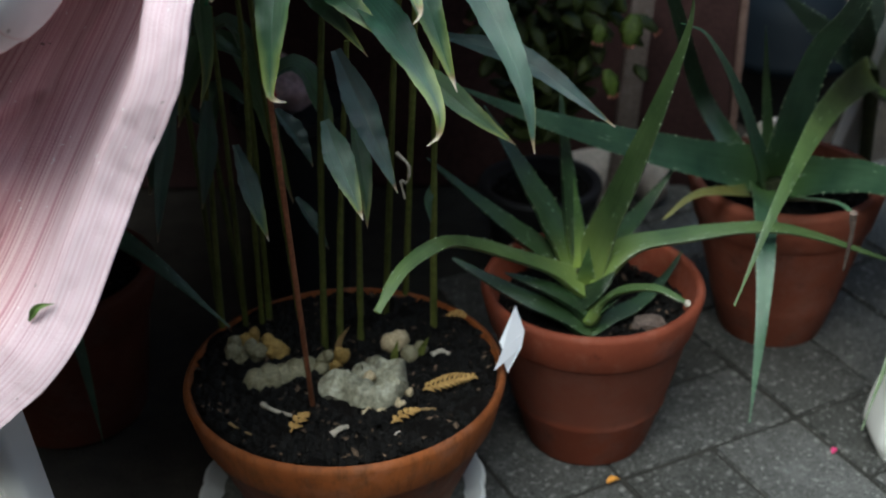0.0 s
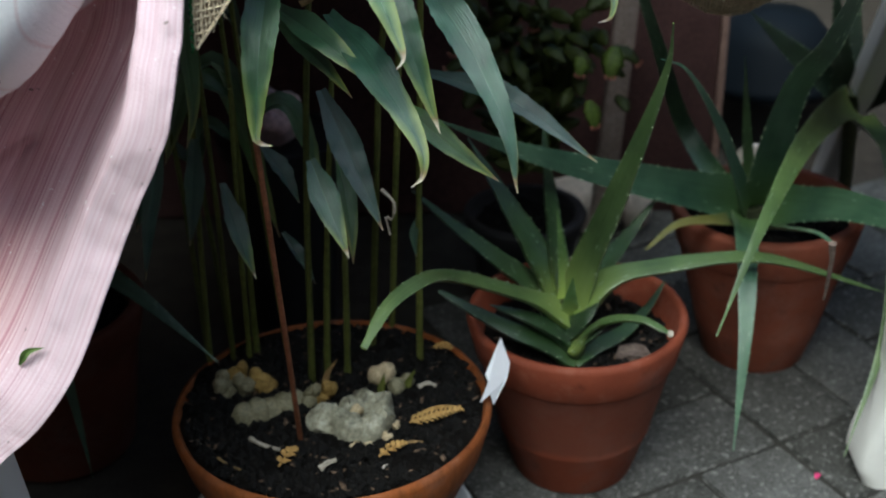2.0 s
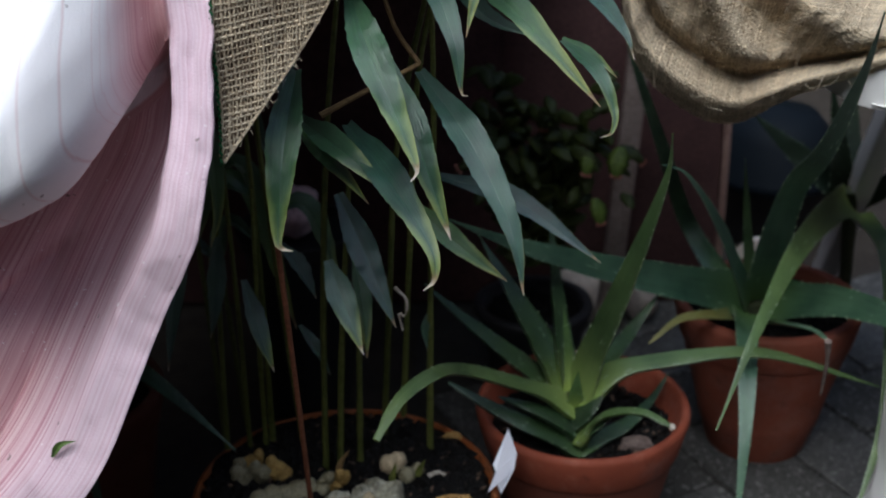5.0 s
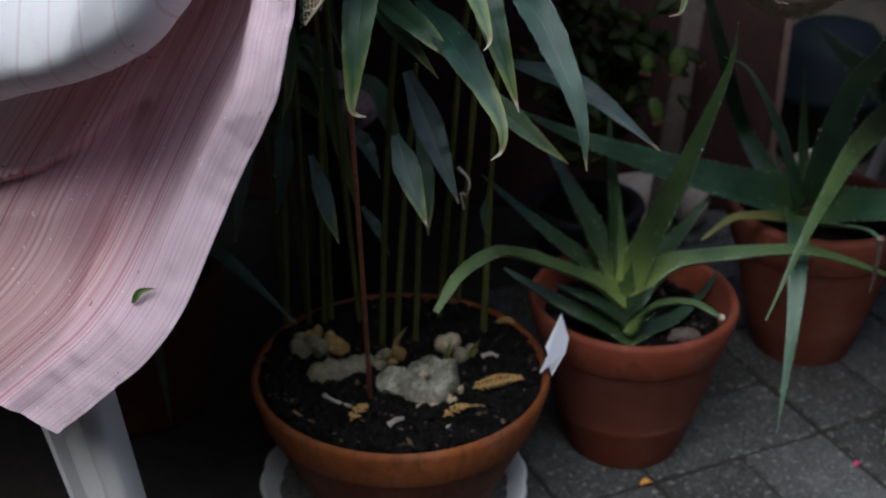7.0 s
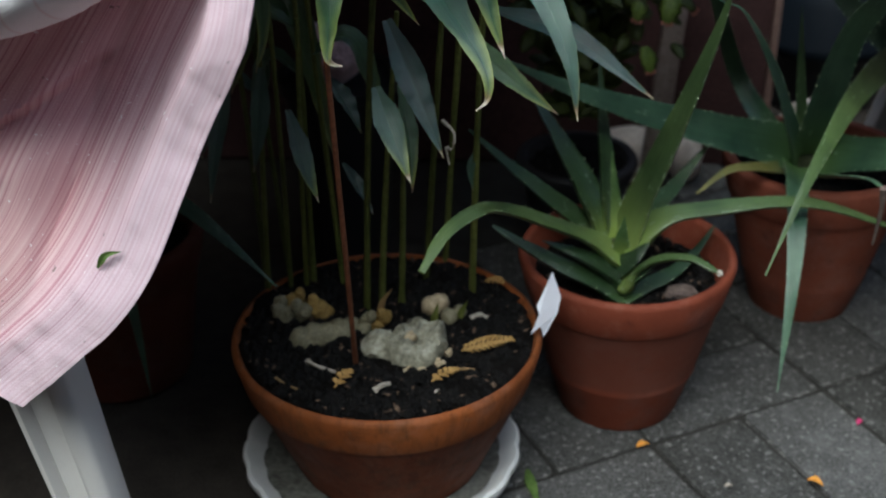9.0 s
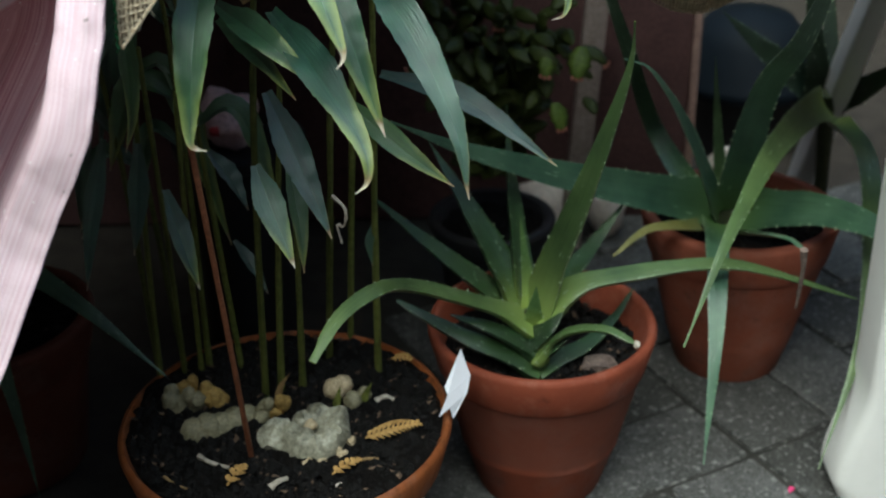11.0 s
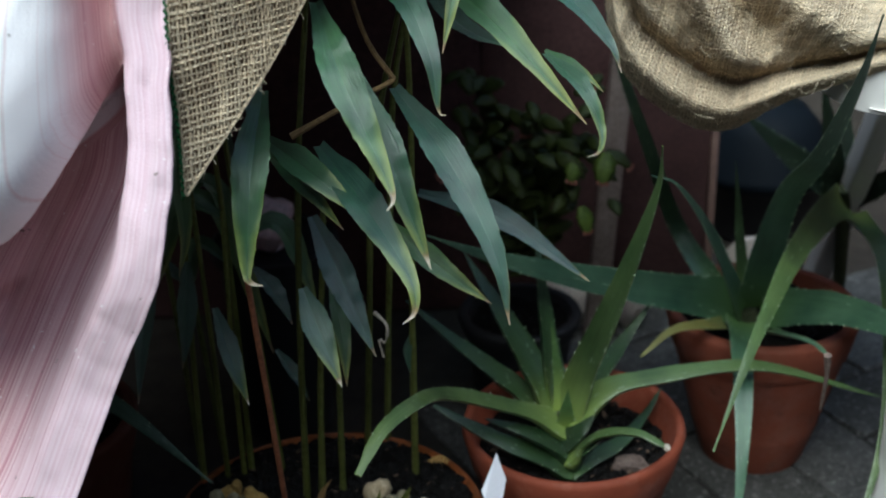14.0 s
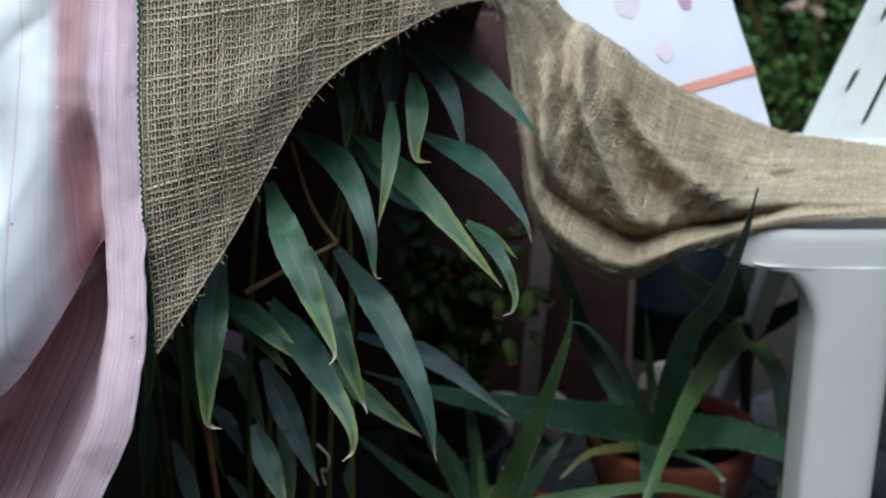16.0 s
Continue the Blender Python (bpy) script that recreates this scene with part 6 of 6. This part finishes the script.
def petal(at, size, turn, mat, label):
    bm = bmesh.new()
    c, d = Vector(at), Vector((math.cos(turn), math.sin(turn), 0))
    blade(bm, [c - d * size, c + Vector((0, 0, size * 0.35)), c + d * size], size * 1.2, (0, 0, 1), n=8, fold=0.4)
    return tagged(part("fallen_petal", bm, mat), label, "petal", group="bits on the paving")


petal((0.171, 0.858, 0.004), 0.007, 0.4, M_PETAL, "fallen orange petal on the paving")
petal((0.330, 0.808, 0.004), 0.008, -0.6, M_PETAL, "fallen orange petal on the paving")
petal((0.393, 0.905, 0.004), 0.005, 0.9, M_PINKBIT, "fallen magenta petal on the paving")
petal((-0.165, 0.735, 0.004), 0.010, 0.2, M_PETAL, "fallen orange petal on the paving")
petal((0.215, 0.775, 0.004), 0.004, 1.2, M_PETAL, "fallen orange petal on the paving")
petal((0.247, 0.800, 0.004), 0.004, 0.2, M_STALK, "dry petal on the paving")
bm = bmesh.new()
blade(bm, [(0.056, 0.818, 0.003), (0.060, 0.790, 0.006), (0.068, 0.760, 0.003)], 0.011, (0, 0, 1), n=12, fold=0.3)
tagged(part("leaf_fragment", bm, M_GREENLEAF), "scrap of fresh green leaf on the paving", "leaf")

# ---- things behind ----
screen = empty("board_screen", (0.0, 1.51, 0.0))
tagged(screen, "dark red-brown wooden boards behind the plants", "board")
# The run of boards leftwards is added to close off light from behind.
for k in range(6):
    bm = bmesh.new()
    x0 = 0.380 - 0.30 * (k + 1)
    box(bm, (x0 + 0.0005, 1.500 + 0.003 * (k % 2), 0.0), (x0 + 0.2995, 1.522, 0.618), 0.0015)
    part("board", bm, M_BOARD, screen)
# Backing added so no light leaks between the boards.
bm = bmesh.new()
box(bm, (-1.42, 1.524, 0.0), (0.379, 1.540, 0.60), 0.001)
part("backing", bm, M_BOARD, screen)
bm = bmesh.new()
box(bm, (0.381, 1.497, 0.0), (0.391, 1.525, 0.620), 0.002)
part("edge_strip", bm, M_BOARD_EDGE, screen, "paler worn edge strip")

bm = bmesh.new()
box(bm, (0.214, 1.405, 0.0), (0.242, 1.425, 0.40), 0.003)
for v in bm.verts:
    v.co.x += 0.075 * (v.co.z - 0.087)
tagged(part("batten", bm, M_BATTEN), "pale weathered wooden batten leaning in the shade", "batten")

bm = bmesh.new()
blob(bm, (0.194, 1.455, 0.038), (0.040, 0.034, 0.042), 7, 0.16)
tagged(part("stone", bm, M_STONE), "pale rounded stone behind the pots", "stone", group="stones behind the pots")
bm = bmesh.new()
blob(bm, (0.272, 1.455, 0.034), (0.030, 0.028, 0.040), 9, 0.2)
tagged(part("stone", bm, M_STONE), "pale rounded stone behind the pots", "stone", group="stones behind the pots")
bm = bmesh.new()
blob(bm, (0.425, 1.47, 0.055), (0.030, 0.03, 0.060), 12, 0.2)
tagged(part("stone", bm, M_STONE), "pale upright stone beside the board", "stone", group="stones behind the pots")


def bag():
    bm = bmesh.new()
    lathe(bm, [(0, 0.0), (0.05, 0.0), (0.066, 0.235), (0.069, 0.237), (0.069, 0.243), (0.064, 0.243), (0.062, 0.236), (0, 0.236)], 40)
    pot = empty("nursery_pot", (-0.165, 1.23, 0.0))
    part("body", bm, M_BLACK, pot).location = pot.location
    bm = bmesh.new()
    lathe(bm, [(0.0695, 0.228), (0.073, 0.230), (0.0735, 0.243), (0.070, 0.2445), (0.0695, 0.243), (0.0695, 0.228)], 40)
    part("rim", bm, M_BLACK, pot, "turned-over plastic rim").location = pot.location
    tagged(pot, "tall black nursery pot in deep shade", "flower pot")
    thing = empty("plastic_bag", (-0.165, 1.215, 0.243))
    tagged(thing, "crumpled pale pink plastic bag with a red print", "bag")
    bm = bmesh.new()
    blob(bm, (-0.170, 1.215, 0.272), (0.036, 0.028, 0.031), 6, 0.16, sub=3)
    part("film", bm, M_BAG, thing)
    bm = bmesh.new()
    blob(bm, (-0.176, 1.192, 0.268), (0.014, 0.006, 0.008), 2, 0.2)
    part("red_print", bm, M_BAG_RED, thing, "red printed patch")


bag()


def bucket():
    thing = empty("bucket", (0.515, 1.76, 0.0))
    tagged(thing, "black plastic bucket under a grey-blue lid", "bucket")
    bm = bmesh.new()
    lathe(bm, [(0, 0.0), (0.085, 0.0), (0.100, 0.085), (0.104, 0.088), (0.104, 0.094), (0, 0.094)], 48)
    part("body", bm, M_BLACK, thing).location = (0.515, 1.76, 0)
    bm = bmesh.new()
    lathe(bm, [(0, 0.095), (0.108, 0.095), (0.111, 0.103), (0.108, 0.110), (0.098, 0.125), (0.085, 0.165), (0.06, 0.195), (0, 0.205)], 48)
    part("lid", bm, M_BUCKET, thing, "grey-blue domed lid").location = (0.515, 1.76, 0)
    for o in thing.children:
        o.matrix_parent_inverse = Matrix.Translation(thing.location).inverted()


bucket()


# ---- leaf cactus ----
def pad_mesh(length, width, seed, n=12):
    """One flat joint of a leaf cactus along +x: blunt ends and a notched margin."""
    bm = bmesh.new()
    rng = random.Random(seed)
    rings = []
    for i in range(n + 1):
        s = i / n
        w = 0.5 * width * max(0.16, math.sin(math.pi * min(0.97, 0.06 + 0.92 * s)) ** 0.62)
        w *= 1 + (0.13 if i % 3 == 1 else -0.06) * (1 if 1 < i < n - 1 else 0) + rng.uniform(-0.03, 0.03)
        lift = 0.10 * length * math.sin(math.pi * s)
        rings.append([(s * length, -w, lift), (s * length, -0.5 * w, lift + 0.0009), (s * length, 0, lift + 0.0017), (s * length, 0.5 * w, lift + 0.0009), (s * length, w, lift), (s * length, 0, lift - 0.0012)])
    skin(bm, rings)
    me = bpy.data.meshes.new("joint")
    bmesh.ops.recalc_face_normals(bm, faces=bm.faces)
    bm.to_mesh(me)
    bm.free()
    me.polygons.foreach_set("use_smooth", [True] * len(me.polygons))
    return me


def cactus():
    flower_pot("flower_pot", (0.115, 1.255, 0.0), 0.075, 0.13, 0.05, 0.03, M_BLACK, "small black plastic pot in the shade")
    soil_disc("potting_soil", (0.115, 1.255, 0.115), 0.06, "dark soil in the black pot", 9, 60)
    plant = empty("leaf_cactus", (0.115, 1.255, 0.115))
    tagged(plant, "shaded leaf cactus with drooping notched green joints", "plant")
    rng = random.Random(12)
    # Bright end joints and dark rest: lit and shaded copies of one joint.
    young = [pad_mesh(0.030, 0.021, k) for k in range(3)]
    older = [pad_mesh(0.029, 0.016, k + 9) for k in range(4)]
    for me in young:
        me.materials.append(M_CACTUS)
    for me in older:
        me.materials.append(M_CACTUS_SHADED)
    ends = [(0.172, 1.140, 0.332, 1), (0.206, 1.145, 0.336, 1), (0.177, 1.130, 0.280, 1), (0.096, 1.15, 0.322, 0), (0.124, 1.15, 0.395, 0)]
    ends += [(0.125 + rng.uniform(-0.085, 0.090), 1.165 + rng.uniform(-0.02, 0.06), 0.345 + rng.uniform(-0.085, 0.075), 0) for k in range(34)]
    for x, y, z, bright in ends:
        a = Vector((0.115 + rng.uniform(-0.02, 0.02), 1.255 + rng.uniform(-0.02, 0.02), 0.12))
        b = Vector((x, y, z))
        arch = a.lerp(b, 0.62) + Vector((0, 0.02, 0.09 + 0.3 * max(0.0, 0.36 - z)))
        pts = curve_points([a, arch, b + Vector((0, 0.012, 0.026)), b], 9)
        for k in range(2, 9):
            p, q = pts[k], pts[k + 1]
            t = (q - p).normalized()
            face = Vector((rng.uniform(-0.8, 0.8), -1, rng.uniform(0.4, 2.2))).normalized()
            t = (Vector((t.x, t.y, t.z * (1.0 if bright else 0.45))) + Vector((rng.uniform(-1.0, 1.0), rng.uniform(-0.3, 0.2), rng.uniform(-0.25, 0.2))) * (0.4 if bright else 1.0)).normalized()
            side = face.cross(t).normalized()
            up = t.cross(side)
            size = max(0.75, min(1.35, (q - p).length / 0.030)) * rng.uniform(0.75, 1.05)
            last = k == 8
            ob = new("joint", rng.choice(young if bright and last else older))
            ob.parent = plant
            ob.matrix_parent_inverse = Matrix.Translation(plant.location).inverted()
            ob.matrix_basis = Matrix.Translation(p) @ Matrix((t, side, up)).transposed().to_4x4() @ Matrix.Scale(size, 4)
            if last and (bright or rng.random() < 0.3):
                bm = bmesh.new()
                tip = p + t * 0.030 * size
                for e in (-1, 0, 1):
                    blob(bm, tip + side * e * 0.0045 - t * 0.001 * abs(e), (0.0022, 0.0022, 0.0030), e + 2, 0.2, sub=1)
                part("bud", bm, M_BUD, plant, "tiny reddish bud")


cactus()

# aloe in the shaded pot
shade_aloe = empty("aloe_plant", (-0.385, 0.985, 0.15))
tagged(shade_aloe, "shaded aloe with arching leaves in a terracotta pot", "plant")
for ctrl, w in (([(-0.37, 0.96, 0.16), (-0.33, 0.905, 0.27), (-0.253, 0.85, 0.265), (-0.174, 0.82, 0.205)], 0.034),
                ([(-0.37, 0.95, 0.16), (-0.345, 0.895, 0.215), (-0.326, 0.868, 0.14), (-0.318, 0.862, 0.045)], 0.022),
                ([(-0.39, 0.97, 0.16), (-0.42, 0.94, 0.28), (-0.47, 0.90, 0.34)], 0.036),
                ([(-0.38, 0.99, 0.16), (-0.36, 1.02, 0.30), (-0.33, 1.05, 0.40)], 0.036)):
    aloe_leaf("leaf", shade_aloe, ctrl, w, M_ALOE_GREY, (0, -0.8, 0.6))


# ---- shrub in the garden beyond ----
def shrub(at, radii, leaves, mat, label, blossoms=0, seed=1, size=0.03):
    rng = random.Random(seed)
    thing = empty("shrub", at)
    tagged(thing, label, "shrub")
    c = Vector(at) + Vector((0, 0, radii[2] * 0.95))
    for k in range(5):
        bm = bmesh.new()
        w = k * 1.3
        tube(bm, [Vector(at) + Vector((0.03 * math.cos(w), 0.03 * math.sin(w), -0.01)), c + Vector((0.2 * radii[0] * math.cos(w), 0.2 * radii[1] * math.sin(w), -0.3 * radii[2])), c + Vector((0.6 * radii[0] * math.cos(w), 0.6 * radii[1] * math.sin(w), 0.4 * radii[2]))], 0.014, 0.004, 8, 6, 0.1, k)
        part("branch", bm, M_TWIG, thing)
    verts, faces = [], []
    for k in range(leaves):
        while True:
            d = Vector((rng.uniform(-1, 1), rng.uniform(-1, 1), rng.uniform(-1, 1)))
            r = d.length
            if 0.35 < r < 1.0 + 0.2 * noise.noise(d * 3):
                break
        p = c + Vector((d.x * radii[0], d.y * radii[1], d.z * radii[2]))
        t = (d + Vector((rng.uniform(-1, 1), rng.uniform(-1, 1), rng.uniform(-1.2, 0.4)))).normalized()
        s = t.cross(Vector((rng.uniform(-0.5, 0.5), rng.uniform(-0.5, 0.5), 1))).normalized()
        n = s.cross(t)
        ln = size * rng.uniform(0.6, 1.3)
        b = len(verts)
        verts += [p, p + t * ln * 0.5 + s * ln * 0.3 + n * ln * 0.06, p + t * ln, p + t * ln * 0.5 - s * ln * 0.3 + n * ln * 0.06, p + t * ln * 0.5]
        faces += [(b, b + 1, b + 4), (b + 1, b + 2, b + 4), (b + 2, b + 3, b + 4), (b + 3, b, b + 4)]
    me = bpy.data.meshes.new("crown")
    me.from_pydata(verts, [], faces)
    me.materials.append(mat)
    ob = new("crown", me)
    ob.parent = thing
    ob.matrix_parent_inverse = Matrix.Translation(thing.location).inverted()
    tagged(ob, "many small green leaves", kind="stuff")
    for k in range(blossoms):
        bm = bmesh.new()
        w = rng.uniform(3.4, 6.0)
        p = c + Vector((radii[0] * 0.85 * math.cos(w), radii[1] * 0.9 * math.sin(w), radii[2] * rng.uniform(-0.4, 0.6)))
        for q in range(7):
            blob(bm, p + Vector((rng.uniform(-1, 1), rng.uniform(-1, 1), rng.uniform(-0.6, 0.6))) * 0.035, (0.016, 0.016, 0.012), q, 0.2, sub=1)
        part("blossom", bm, M_BLOSSOM, thing, "faded dusty pink flower head")


shrub((1.02, 2.75, 0.0), (0.58, 0.36, 0.44), 9500, M_BUSH, "green garden shrub with faded pink flower heads", 9, 3)
shrub((1.2, 3.3, 0.0), (0.75, 0.35, 0.70), 6000, M_HEDGE, "dense dark green garden shrub", 0, 8, 0.05)
shrub((2.0, 3.1, 0.0), (0.8, 0.5, 0.6), 3500, M_HEDGE, "dense dark green garden shrub", 0, 5, 0.045)
shrub((0.1, 3.3, 0.0), (0.9, 0.5, 0.55), 3500, M_HEDGE, "dense dark green garden shrub", 0, 6, 0.045)


# ---- walls added to block low light round the yard ----
def blocker_wall(name, lo, hi, label, mat):
    bm = bmesh.new()
    box(bm, lo, hi, 0.01)
    return tagged(part(name, bm, mat), label, "wall", kind="structure")


blocker_wall("blocker_south", (-4.0, -2.6, -0.05), (4.0, -2.4, 3.2), "added wall behind the camera that blocks low light", M_BRICK)
blocker_wall("blocker_west", (-2.6, -2.398, -0.05), (-2.4, 3.996, 3.0), "added wall that blocks low sky light", M_BRICK)
blocker_wall("low_blocker_west", (-1.08, 0.2, -0.05), (-0.98, 3.996, 0.84), "low added wall that blocks side light", M_BRICK)
blocker_wall("low_blocker_east", (1.06, -0.6, -0.05), (1.16, 2.25, 0.62), "low added wall that blocks side light", M_BRICK)
blocker_wall("blocker_east", (2.9, -2.398, -0.05), (3.1, 3.996, 3.0), "added wall that blocks low sky light", M_BRICK)
blocker_wall("blocker_north", (-2.6, 4.0, -0.05), (3.1, 4.2, 2.4), "added wall that blocks low sky light", M_BRICK)
lay_paving()
